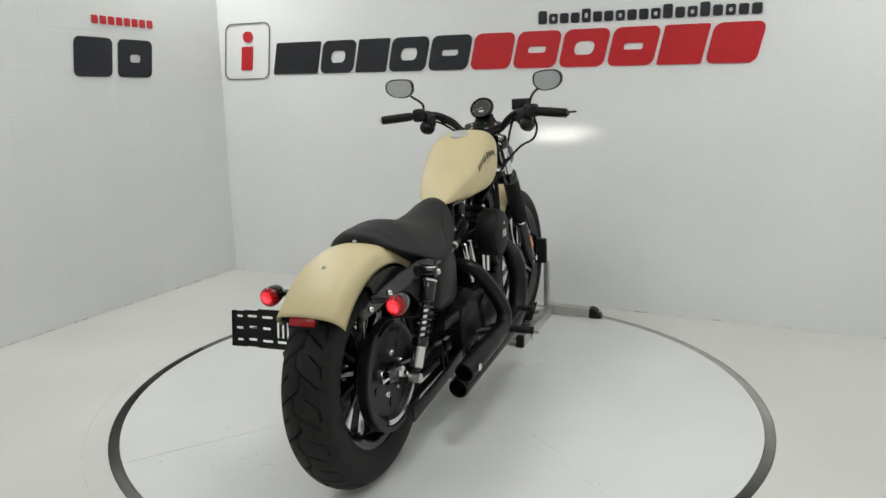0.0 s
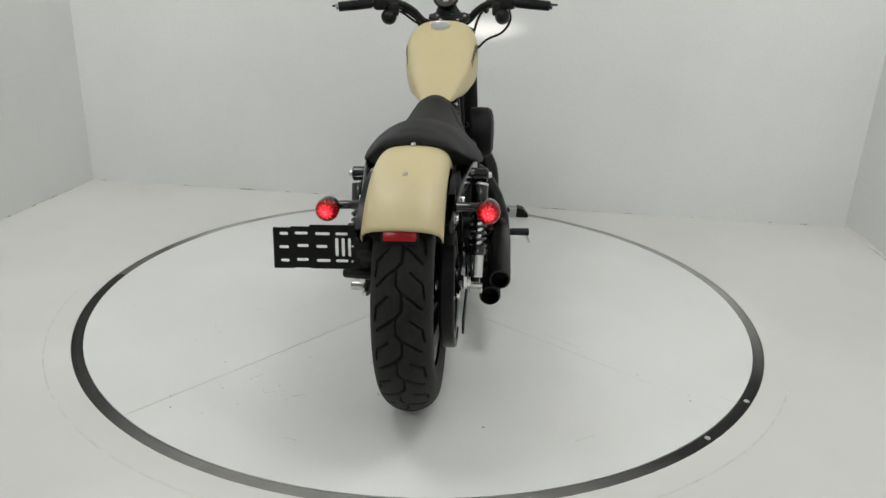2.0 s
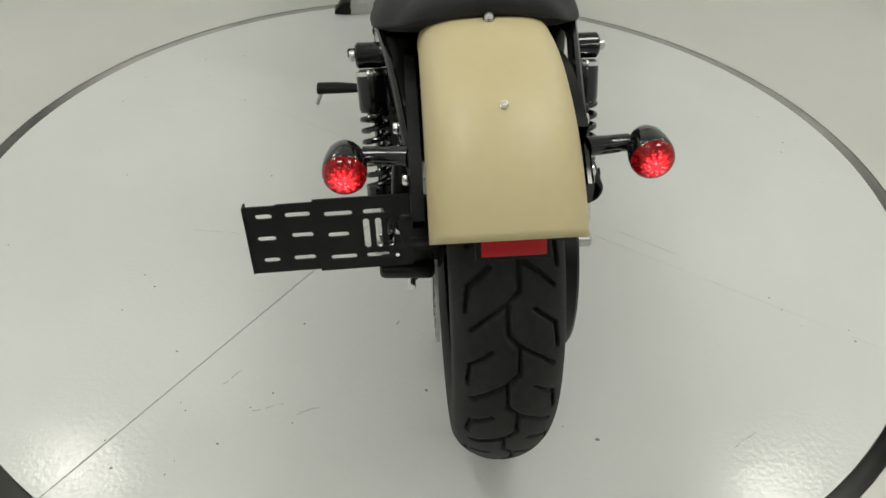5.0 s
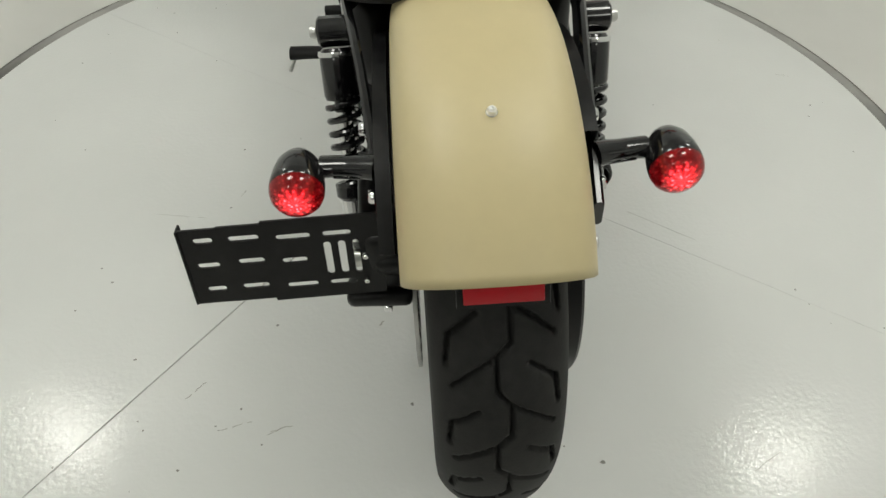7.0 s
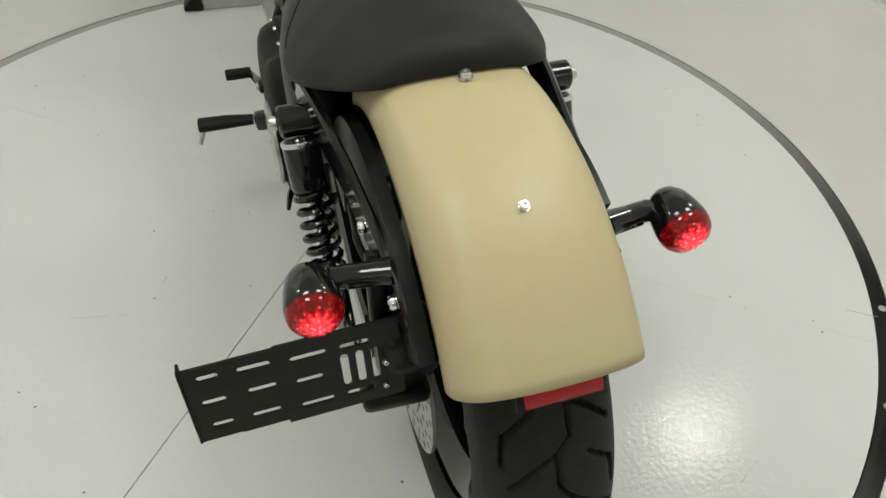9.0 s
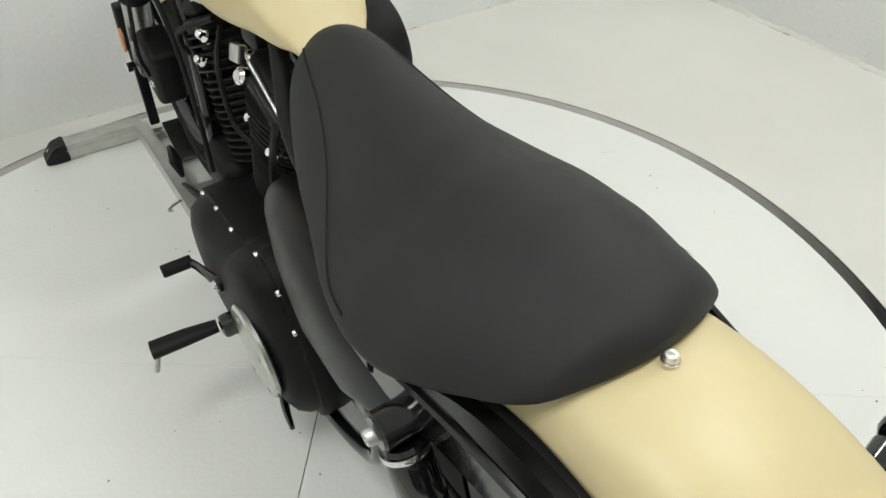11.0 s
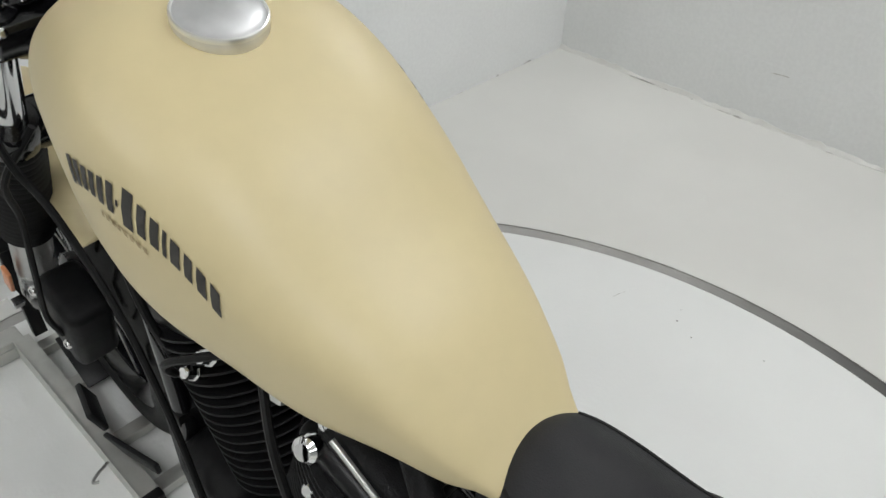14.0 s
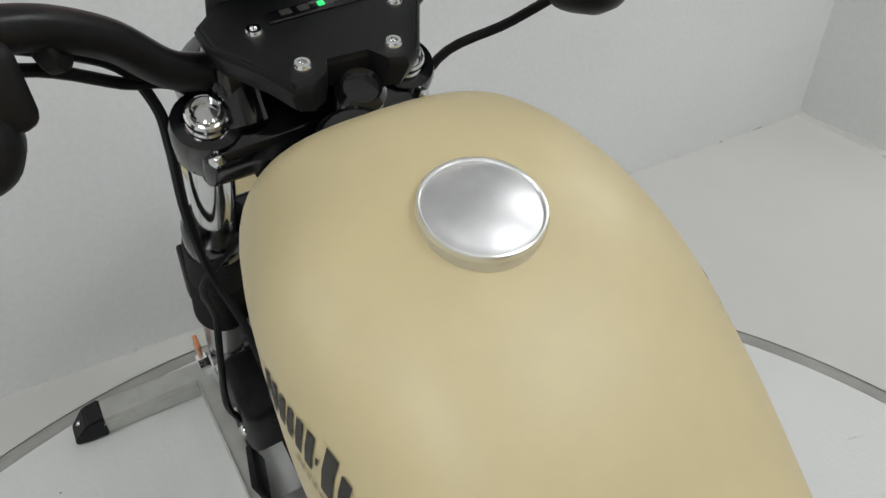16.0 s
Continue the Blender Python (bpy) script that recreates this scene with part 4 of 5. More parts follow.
COVER = closed_spline([(1.0, 0.20), (1.005, 0.265), (0.965, 0.33), (0.90, 0.360), (0.82, 0.366), (0.745, 0.374), (0.70, 0.398), (0.655, 0.412), (0.61, 0.395), (0.582, 0.345),
                       (0.556, 0.30), (0.532, 0.24), (0.526, 0.19), (0.545, 0.145), (0.60, 0.125), (0.75, 0.125), (0.92, 0.14)])
part("crankcase", outline_loft(COVER, (0.74, 0.25), [(0.10, 0.80), (0.085, 0.93), (0.04, 0.97), (-0.09, 0.97), (-0.10, 0.90)]), WRINKLE, bike, "black wrinkle-finish crankcase")
primary = part("primary_cover", outline_loft(COVER, (0.74, 0.25), [(-0.085, 0.99), (-0.100, 1.0), (-0.131, 1.0), (-0.135, 0.99), (-0.137, 0.945), (-0.150, 0.925), (-0.164, 0.88), (-0.174, 0.78), (-0.180, 0.62), (-0.183, 0.45), (-0.184, 0.3)]), WRINKLE, bike, "satin black primary cover")
for y, z in ((0.568, 0.327), (0.599, 0.383), (0.666, 0.406), (0.726, 0.371), (0.79, 0.3655), (0.858, 0.364), (0.94, 0.343), (0.99, 0.28)):
    part("cover_screw", bolt_head((-0.135, y + (0.74 - y) * 0.02, z - 0.004), (-1, 0, 0), 0.0058, 0.006), CHROME, primary)
part("derby_cover", lathe([(0, 0), (0.066, 0), (0.071, -0.004), (0.071, -0.010), (0.067, -0.014), (0.04, -0.0165), (0, -0.017)], pose(-0.176, 0.648, 0.238, 0, 90, 0) @ Matrix.Diagonal((1.12, 1.12, 1, 1)), 48), BRUSHED, primary, "chrome derby cover")
for k in range(5):
    a = 2 * math.pi * k / 5
    part("derby_screw", bolt_head((-0.190, 0.648 + 0.062 * math.cos(a), 0.238 + 0.062 * math.sin(a)), (-1, 0, 0), 0.005, 0.003), STEEL, primary)
part("inspection_plate", lathe([(0, 0), (0.020, 0), (0.022, -0.003), (0.020, -0.006), (0, -0.007)], along((-0.170, 0.797, 0.306), (-0.06, 0.787, 0.262)) @ pose(0, 0, 0, 0, 0, 45) @ Matrix.Diagonal((0.55, 1.55, 1, 1)), 32), BRUSHED, primary, "chrome oval inspection cover")
part("front_bulge", lathe([(0, 0.018), (0.028, 0.016), (0.048, 0.009), (0.058, 0)], pose(-0.160, 0.915, 0.235, 0, -90, 0), 36), SATIN, primary)
part("cam_cover", lathe([(0, 0), (0.085, 0), (0.088, 0.006), (0.080, 0.022), (0, 0.024)], pose(0.10, 0.84, 0.26, 0, 90, 0), 36), SATIN, bike, "black cam cover")
part("sprocket_cover", outline_loft(closed_spline([(0.70, 0.20), (0.70, 0.33), (0.62, 0.37), (0.54, 0.34), (0.52, 0.24), (0.57, 0.17)]), (0.61, 0.27), [(0.07, 1.0), (0.118, 1.0), (0.124, 0.94), (0.126, 0.8)]), SATIN, bike, "black sprocket cover")


def cylinder(lean):
    """One finned cylinder with its head and rocker cover; lean in degrees, forward positive."""
    m = Matrix.Translation(CRANK) @ pose(0, 0, 0, -lean, 0, 0)
    prof = [(0.05, 0.13)]
    z = 0.135
    while z < 0.285:
        prof += [(0.062, z), (0.084, z + 0.0015), (0.085, z + 0.003), (0.084, z + 0.0045), (0.062, z + 0.006)]
        z += 0.0125
    prof += [(0.05, z)]
    barrel = part("cylinder", lathe(prof, m @ Matrix.Diagonal((0.80, 0.96, 1, 1)), 36), WRINKLE, bike, "black finned engine cylinder", smooth=25)
    prof = [(0.05, 0.285)]
    z = 0.29
    while z < 0.345:
        prof += [(0.066, z), (0.092, z + 0.0015), (0.092, z + 0.0045), (0.066, z + 0.006)]
        z += 0.0135
    prof += [(0.05, z)]
    part("cylinder_head", lathe(prof, m @ Matrix.Diagonal((0.76, 0.95, 1, 1)), 36), WRINKLE, barrel, smooth=25)
    part("rocker_base", box((0.120, 0.125, 0.030), m @ pose(0, 0, 0.362), 0.010, 3), SATIN, barrel)
    part("rocker_cover", box((0.108, 0.108, 0.034), m @ pose(0, 0, 0.392), 0.014, 3), WRINKLE, barrel, "black rocker cover")
    for dx in (-0.047, 0.047):
        for dy in (-0.045, 0.045):
            part("rocker_bolt", bolt_head(m @ Vector((dx, dy, 0.400)), m.to_3x3() @ Vector((0, 0, 1)), 0.007, 0.010), CHROME, barrel)
    return barrel


cylinder(22.5)
cylinder(-22.5)
for y, z, x in ((0.724, 0.516, -0.063), (0.795, 0.536, -0.061), (0.928, 0.614, -0.066), (0.978, 0.552, -0.068)):
    at = Vector((x, y, z))
    part("head_bolt", lathe([(0, -0.02), (0.010, -0.02), (0.0105, -0.004), (0.0075, 0.0), (0.007, 0.008), (0.005, 0.010), (0, 0.010)], along(at, at + Vector((-0.7, -0.1, 0.6))), 8), CHROME, bike, "bright head bolt")
for y0, y1 in ((0.745, 0.690), (0.785, 0.745), (0.835, 0.870), (0.875, 0.925)):
    part("pushrod_tube", rod((0.0915, y0 + (y1 - y0) * 0.40, 0.408), (0.082, y1, 0.555), 0.0095, 16), CHROME, bike, "chrome pushrod tube")
part("intake", tube([(0.04, 0.80, 0.52), (0.09, 0.805, 0.56), (0.13, 0.814, 0.574)], 0.03, 16), SATIN, bike)
air = part("air_cleaner", lathe([(0, 0), (0.078, 0), (0.084, 0.006), (0.086, 0.03), (0.085, 0.060), (0.077, 0.073), (0.056, 0.080), (0, 0.082)], pose(0.109, 0.814, 0.574, 0, 90, 0), 48), WRINKLE, bike, "round black air cleaner")
part("air_cleaner_badge", box((0.003, 0.034, 0.026), pose(0.1915, 0.814, 0.574), 0.001), EXTRUDED, air, "small grey badge plate")
part("air_cleaner_screw", bolt_head((0.189, 0.814, 0.61), (1, 0, 0), 0.006, 0.004), CHROME, air)
part("top_bracket", box((0.016, 0.036, 0.028), pose(-0.038, 0.864, 0.603, -12, 20), 0.004), BRUSHED, bike, "bright top engine bracket")
part("top_bracket_arm", box((0.040, 0.075, 0.006), pose(-0.052, 0.945, 0.662, -4, 25, 10), 0.002), BRUSHED, bike)
part("fuel_line", rod((-0.055, 0.760, 0.640), (-0.055, 0.650, 0.576), 0.0029), BRUSHED, bike, "bright rail under the tank")
part("petcock", lathe([(0, -0.05), (0.006, -0.05), (0.006, -0.012), (0.012, -0.010), (0.0135, -0.004), (0.0125, 0.006), (0.008, 0.010), (0, 0.011)], along((-0.061, 0.787, 0.608), (-0.10, 0.775, 0.63)), 14), CHROME, bike, "chrome fuel tap")
part("spark_cable", tube([(-0.06, 0.84, 0.66), (-0.09, 0.79, 0.63), (-0.095, 0.765, 0.56), (-0.085, 0.735, 0.535)], 0.0042, 8), GRIP, bike)
part("spark_cable", tube([(-0.06, 0.87, 0.66), (-0.095, 0.93, 0.63), (-0.095, 0.955, 0.60), (-0.085, 0.965, 0.575)], 0.0042, 8), GRIP, bike)
part("ignition_coil", box((0.07, 0.06, 0.05), pose(0, 0.81, 0.655), 0.008), PLASTIC, bike)

# exhaust pipes and mufflers
for head, tip, path in (((0.085, 0.60, 0.505), (0.221, 0.285, 0.241), [(0.15, 0.605, 0.485), (0.195, 0.65, 0.40), (0.218, 0.69, 0.32), (0.224, 0.66, 0.275), (0.2235, 0.58, 0.262)]),
                        ((0.075, 1.00, 0.49), (0.193, 0.300, 0.182), [(0.13, 1.03, 0.47), (0.168, 1.02, 0.40), (0.178, 1.0, 0.30), (0.184, 0.95, 0.235), (0.188, 0.85, 0.205)])):
    pipe = part("exhaust_pipe", tube([head] + path, [0.021, 0.023, 0.026, 0.027, 0.028, 0.030] if head[1] < 0.8 else [0.026, 0.032, 0.036, 0.036, 0.034, 0.031], 20, 8), SATIN, bike, "satin black exhaust pipe")
    a, b = Vector(path[-1]), Vector(tip)
    n = (b - a).length
    r = 0.0318
    part("muffler", lathe([(0.02, -0.01), (0.031, 0.0), (r, 0.02), (r, n - 0.004), (r - 0.002, n), (r - 0.006, n), (r - 0.007, n - 0.004), (r - 0.008, n - 0.05), (0, n - 0.052)], along(a, b), 32), SATIN, pipe, "black straight muffler")
    part("muffler_lip", lathe([(r - 0.0052, n - 0.001), (r - 0.0025, n - 0.001), (r - 0.0028, n + 0.0012), (r - 0.0048, n + 0.0012)], along(a, b), 32, closed=True), GLOSS, pipe, "glossy black muffler lip")
part("exhaust_bracket", box((0.02, 0.10, 0.05), pose(0.17, 0.50, 0.235), 0.006), GLOSS, bike)
part("muffler_emblem", lathe([(0, 0), (0.009, 0), (0.008, 0.002), (0, 0.0025)], pose(0.2545, 0.335, 0.246, 0, 90, 0) @ Matrix.Diagonal((1.4, 1.4, 1, 1)), 6), CHROME, bike)

# swing arm, belt, guards, calliper
for side in (-1, 1):
    secs = []
    for y, xx, z, h, t in ((0.54, 0.085, 0.265, 0.055, 0.035), (0.40, 0.098, 0.275, 0.052, 0.030), (0.20, 0.112, 0.300, 0.048, 0.024), (0.05, 0.116, 0.323, 0.052, 0.020), (-0.01, 0.116, 0.328, 0.038, 0.016)):
        secs.append([(side * (xx + dx), y, z + dz) for dx, dz in ((-t / 2, -h / 2 + 0.006), (-t / 2 + 0.006, -h / 2), (t / 2 - 0.006, -h / 2), (t / 2, -h / 2 + 0.006), (t / 2, h / 2 - 0.006), (t / 2 - 0.006, h / 2), (-t / 2 + 0.006, h / 2), (-t / 2, h / 2 - 0.006))])
    arm = part("swing_arm", loft(secs), GLOSS, bike, "gloss black swing arm")
    part("axle_nut", lathe([(0, 0), (0.016, 0), (0.018, 0.004), (0.016, 0.012), (0.009, 0.014), (0.008, 0.022), (0, 0.023)], pose(side * 0.124, 0.055, 0.325, 0, 90 * side, 0), 6), CHROME, arm, "chrome axle nut")
    part("adjuster", rod((side * 0.118, 0.0, 0.328), (side * 0.118, -0.045, 0.330), 0.006), CHROME, arm)
    # shock absorber
    top, low = Vector((side * 0.163, 0.208, 0.575)), Vector((side * 0.155, 0.080, 0.300))
    d = (low - top).normalized()
    n = (low - top).length
    m = along(top, low)
    shock = part("shock_absorber", lathe([(0, 0.020), (0.017, 0.020), (0.0215, 0.026), (0.0225, 0.034), (0.0225, 0.078), (0.0205, 0.084), (0.011, 0.086), (0.011, 0.10), (0, 0.10)], m, 28), GLOSS, bike, "black coil shock absorber with chrome lower end")
    part("shock_eye", rod(top - Vector((side * 0.02, 0, 0)), top + Vector((side * 0.020, 0, 0)), 0.019, 20), GLOSS, shock)
    part("shock_bolt", bolt_head(top + Vector((side * 0.022, 0, 0)), (side, 0, 0), 0.0085, 0.008), BRUSHED, shock)
    part("shock_shaft", rod(top + d * 0.08, top + d * 0.20, 0.0105, 20), CHROME, shock, "chrome damper body")
    part("shock_ring", lathe([(0.016, 0.024), (0.0232, 0.024), (0.0238, 0.027), (0.0232, 0.030), (0.016, 0.030)], m, 28, closed=True), CHROME, shock)
    part("shock_rod", rod(top + d * 0.212, top + d * (n - 0.028), 0.0190, 24), CHROME, shock, "chrome lower tube")
    part("shock_foot", lathe([(0, n - 0.030), (0.0135, n - 0.030), (0.0105, n - 0.016), (0, n - 0.014)], m, 20), GLOSS, shock)
    part("shock_collar", lathe([(0.012, 0.196), (0.0225, 0.196), (0.0235, 0.200), (0.0235, 0.212), (0.018, 0.218)], m, 28, closed=True), GLOSS, shock)
    part("shock_lower_eye", rod(low - Vector((side * 0.015, 0, 0)), low + Vector((side * 0.020, 0, 0)), 0.0135, 20), BRUSHED, shock)
    coil = [m @ Vector((0.0195 * math.cos(2 * math.pi * k / 14), 0.0195 * math.sin(2 * math.pi * k / 14), 0.086 + 0.112 * k / (14 * 6.5))) for k in range(int(14 * 6.5) + 1)]
    part("coil_spring", tube(coil, 0.0044, 8, 1, curve=False), GLOSS, shock, "gloss black spring")
    # inner support plates beside the fender
    edge, wide_in, wide_out = (0.289, 0.012, 0.003) if side < 0 else (0.290, 0.003, 0.012)
    arc = lathe([(0.225, -wide_in), (edge, -wide_in), (edge, wide_out), (0.225, wide_out)], wheel_frame(REAR + Vector((side * 0.099, 0, 0))), 30, closed=True, arc=(8, 134 if side < 0 else 112))
    part("fender_support", arc, SATIN, bike, "black inner fender support")
loop = [REAR + Vector((0.088, 0.146 * math.cos(a), 0.146 * math.sin(a))) for a in (radians(85 + 190 * k / 30) for k in range(31))]
loop += [Vector((0.088, 0.60 + 0.06 * math.cos(a), 0.27 + 0.06 * math.sin(a))) for a in (radians(-85 + 170 * k / 10) for k in range(11))]
secs = [[c + Vector((dx, 0, 0)) + (c - (REAR if i < 31 else Vector((0.0, 0.60, 0.27)))).normalized() * dz * Vector((0, 1, 1)) for dx, dz in ((-0.014, 0), (0.014, 0), (0.014, 0.004), (-0.014, 0.004))] for i, c in enumerate(loop)]
secs.append(secs[0])
part("drive_belt", loft(secs, caps=False), GRIP, bike, "black toothed drive belt", smooth=30)
part("belt_guard", lathe([(0.152, -0.018), (0.165, -0.018), (0.168, -0.014), (0.168, 0.012), (0.164, 0.016), (0.152, 0.016)], wheel_frame(REAR + Vector((0.096, 0, 0))), 40, closed=True, arc=(125, 285)), SATIN, bike, "black lower belt guard")
part("belt_guard_bar", box((0.006, 0.40, 0.045), pose(0.122, 0.32, 0.185, 6), 0.002), SATIN, bike)
part("inner_guard", box((0.012, 0.34, 0.16), pose(0.060, 0.36, 0.27, -4), 0.004), PLASTIC, bike, "black inner belt guard")
part("rear_caliper", box((0.055, 0.075, 0.10), pose(-0.098, -0.035, 0.425, 25), 0.012, 3), SATIN, bike, "black rear brake caliper")
part("rear_brake_hose", tube([(-0.11, -0.01, 0.47), (-0.125, 0.05, 0.50), (-0.12, 0.12, 0.46), (-0.11, 0.20, 0.40), (-0.10, 0.33, 0.36)], 0.0045, 8), GRIP, bike)
part("hose_clip", rod((-0.112, 0.05, 0.47), (-0.112, 0.075, 0.465), 0.008), CHROME, bike)

# side covers and oil tank
OIL_TANK = [(0.262, 0.120, 0.010, 0.47, 0.55), (0.275, 0.122, 0.026, 0.44, 0.580), (0.30, 0.122, 0.033, 0.426, 0.594), (0.36, 0.122, 0.034, 0.420, 0.598), (0.42, 0.121, 0.033, 0.422, 0.594), (0.445, 0.120, 0.028, 0.430, 0.584), (0.455, 0.118, 0.014, 0.45, 0.560)]
for side, label in ((-1, "black left side cover"), (1, "black oil tank")):
    secs = []
    for y, xx, t, z0, z1 in OIL_TANK if side > 0 else ((0.275, 0.112, 0.012, 0.47, 0.55), (0.29, 0.118, 0.030, 0.44, 0.572), (0.36, 0.120, 0.042, 0.415, 0.582), (0.46, 0.112, 0.045, 0.40, 0.580), (0.55, 0.100, 0.042, 0.40, 0.572), (0.61, 0.090, 0.036, 0.41, 0.558), (0.64, 0.080, 0.020, 0.43, 0.535), (0.648, 0.075, 0.008, 0.45, 0.51)):
        ring = []
        for k in range(20):
            a = 2 * math.pi * k / 20
            ring.append((side * (xx + t * math.copysign(abs(math.cos(a)) ** (0.8 if side < 0 else 0.35), math.cos(a))), y, (z0 + z1) / 2 + (z1 - z0) / 2 * math.copysign(abs(math.sin(a)) ** 0.7, math.sin(a))))
        secs.append(ring)
    part("side_cover" if side < 0 else "oil_tank", loft(secs), SATIN, bike, label, smooth=60 if side < 0 else 40)
part("oil_tank_tray", box((0.085, 0.125, 0.030), pose(0.108, 0.388, 0.372, 0, 0, 0), 0.005), SATIN, bike, "black tray under the oil tank")
hose = part("oil_hose", tube([(0.085, 0.60, 0.590), (0.112, 0.555, 0.596), (0.128, 0.510, 0.597), (0.130, 0.465, 0.590), (0.128, 0.42, 0.580)], 0.0105, 14, 6), GRIP, bike, "black rubber oil hose")
for a, b in (((0.130, 0.486, 0.5955), (0.130, 0.474, 0.5920)), ((0.1292, 0.446, 0.5860), (0.1288, 0.434, 0.5832))):
    part("hose_clamp", rod(a, b, 0.0122, 20), BRUSHED, hose, "bright hose clamp")
part("battery_box", box((0.16, 0.24, 0.17), pose(0, 0.46, 0.49), 0.015), PLASTIC, bike, "black battery box")
part("mudguard_front", box((0.15, 0.02, 0.25), pose(0, 0.40, 0.44, 12), 0.005), PLASTIC, bike)

# frame tubes
for side in (-1, 1):
    part("frame_tube", tube([(side * 0.02, 1.06, 0.76), (side * 0.045, 1.075, 0.64), (side * 0.060, 1.07, 0.40), (side * 0.085, 1.035, 0.16), (side * 0.11, 0.90, 0.115), (side * 0.115, 0.60, 0.115), (side * 0.11, 0.42, 0.18), (side * 0.11, 0.38, 0.30)], 0.0125, 14), GLOSS, bike, "gloss black frame tube")
    part("seat_rail", tube([(side * 0.03, 0.70, 0.69), (side * 0.07, 0.60, 0.615), (side * 0.09, 0.45, 0.580), (side * 0.12, 0.34, 0.578), (side * 0.146, 0.26, 0.588)], 0.0125, 14), WRINKLE, bike)
part("backbone", tube([(0, 1.06, 0.80), (0, 0.90, 0.70), (0, 0.70, 0.665), (0, 0.58, 0.62)], 0.022, 14), GLOSS, bike)
part("steering_neck", rod((0, 1.16, 0.70), (0, 1.035, 0.895), 0.03, 20), GLOSS, bike)
part("neck_gusset", box((0.075, 0.05, 0.15), pose(0.012, 1.085, 0.66, 20), 0.010, 3), GLOSS, bike)
part("regulator", box((0.15, 0.045, 0.20), pose(0, 1.095, 0.31, 10), 0.008), WRINKLE, bike, "black finned regulator")
part("front_crankcase", box((0.19, 0.13, 0.22), pose(0, 1.005, 0.255), 0.03, 3), WRINKLE, bike)
part("oil_filter", rod((0, 1.02, 0.23), (0, 1.11, 0.22), 0.038, 24), GLOSS, bike)
part("kick_stand", tube([(-0.11, 0.80, 0.13), (-0.15, 0.68, 0.125), (-0.175, 0.60, 0.145), (-0.185, 0.545, 0.157)], [0.011, 0.010, 0.007, 0.004], 10), GLOSS, bike, "folded black side stand")

# pegs and pedals
for side, py in ((-1, 0.735), (1, 0.715)):
    a, b = (side * 0.215, py - 0.012, 0.248), (side * 0.318, py, 0.246)
    peg = part("foot_peg", tube([a, ((a[0] + b[0]) / 2, (a[1] + b[1]) / 2, 0.248), b], [0.0125, 0.0165, 0.0175], 16, flat=0.72), GRIP, bike, "black rubber foot peg")
    part("peg_bracket", box((0.05, 0.03, 0.034), pose(side * 0.188, py - 0.02, 0.248), 0.008), GLOSS, peg)
    part("peg_arm", tube([(side * 0.12, py - 0.05, 0.24), (side * 0.16, py - 0.03, 0.245), (side * 0.19, py - 0.015, 0.248)], 0.014, 12), GLOSS, peg)
    part("peg_clevis", rod((side * 0.205, py - 0.014, 0.262), (side * 0.205, py - 0.014, 0.232), 0.008), CHROME, peg)
    part("peg_feeler", rod((side * 0.310, py - 0.002, 0.240), (side * 0.324, py - 0.014, 0.212), 0.0042, 10), BRUSHED, peg, "bright feeler pin")
lever = part("shift_lever", tube([(-0.183, 0.760, 0.295), (-0.192, 0.80, 0.286), (-0.198, 0.850, 0.268), (-0.205, 0.874, 0.263)], [0.012, 0.008, 0.0075, 0.008], 12, flat=0.7), GLOSS, bike, "black shift lever")
part("shift_peg", rod((-0.200, 0.875, 0.263), (-0.252, 0.877, 0.263), 0.0115, 16), GRIP, lever, "black rubber shift peg")
part("shift_boss", rod((-0.165, 0.760, 0.295), (-0.192, 0.760, 0.295), 0.014), GLOSS, lever)
part("shift_screw", bolt_head((-0.192, 0.760, 0.295), (-1, 0, 0), 0.008, 0.005), CHROME, lever, "chrome shift lever screw")
pedal = part("brake_pedal", tube([(0.19, 0.72, 0.22), (0.20, 0.80, 0.215), (0.20, 0.88, 0.235), (0.205, 0.93, 0.25)], 0.008, 12), GLOSS, bike, "black brake pedal")
part("pedal_pad", box((0.06, 0.035, 0.014), pose(0.225, 0.94, 0.256), 0.005), GRIP, pedal)

# ---- fork, bars, gauge, headlamp ----
def fork_at(x, z):
    return Vector((x, 1.13 + (0.892 - z) * 0.652, z))


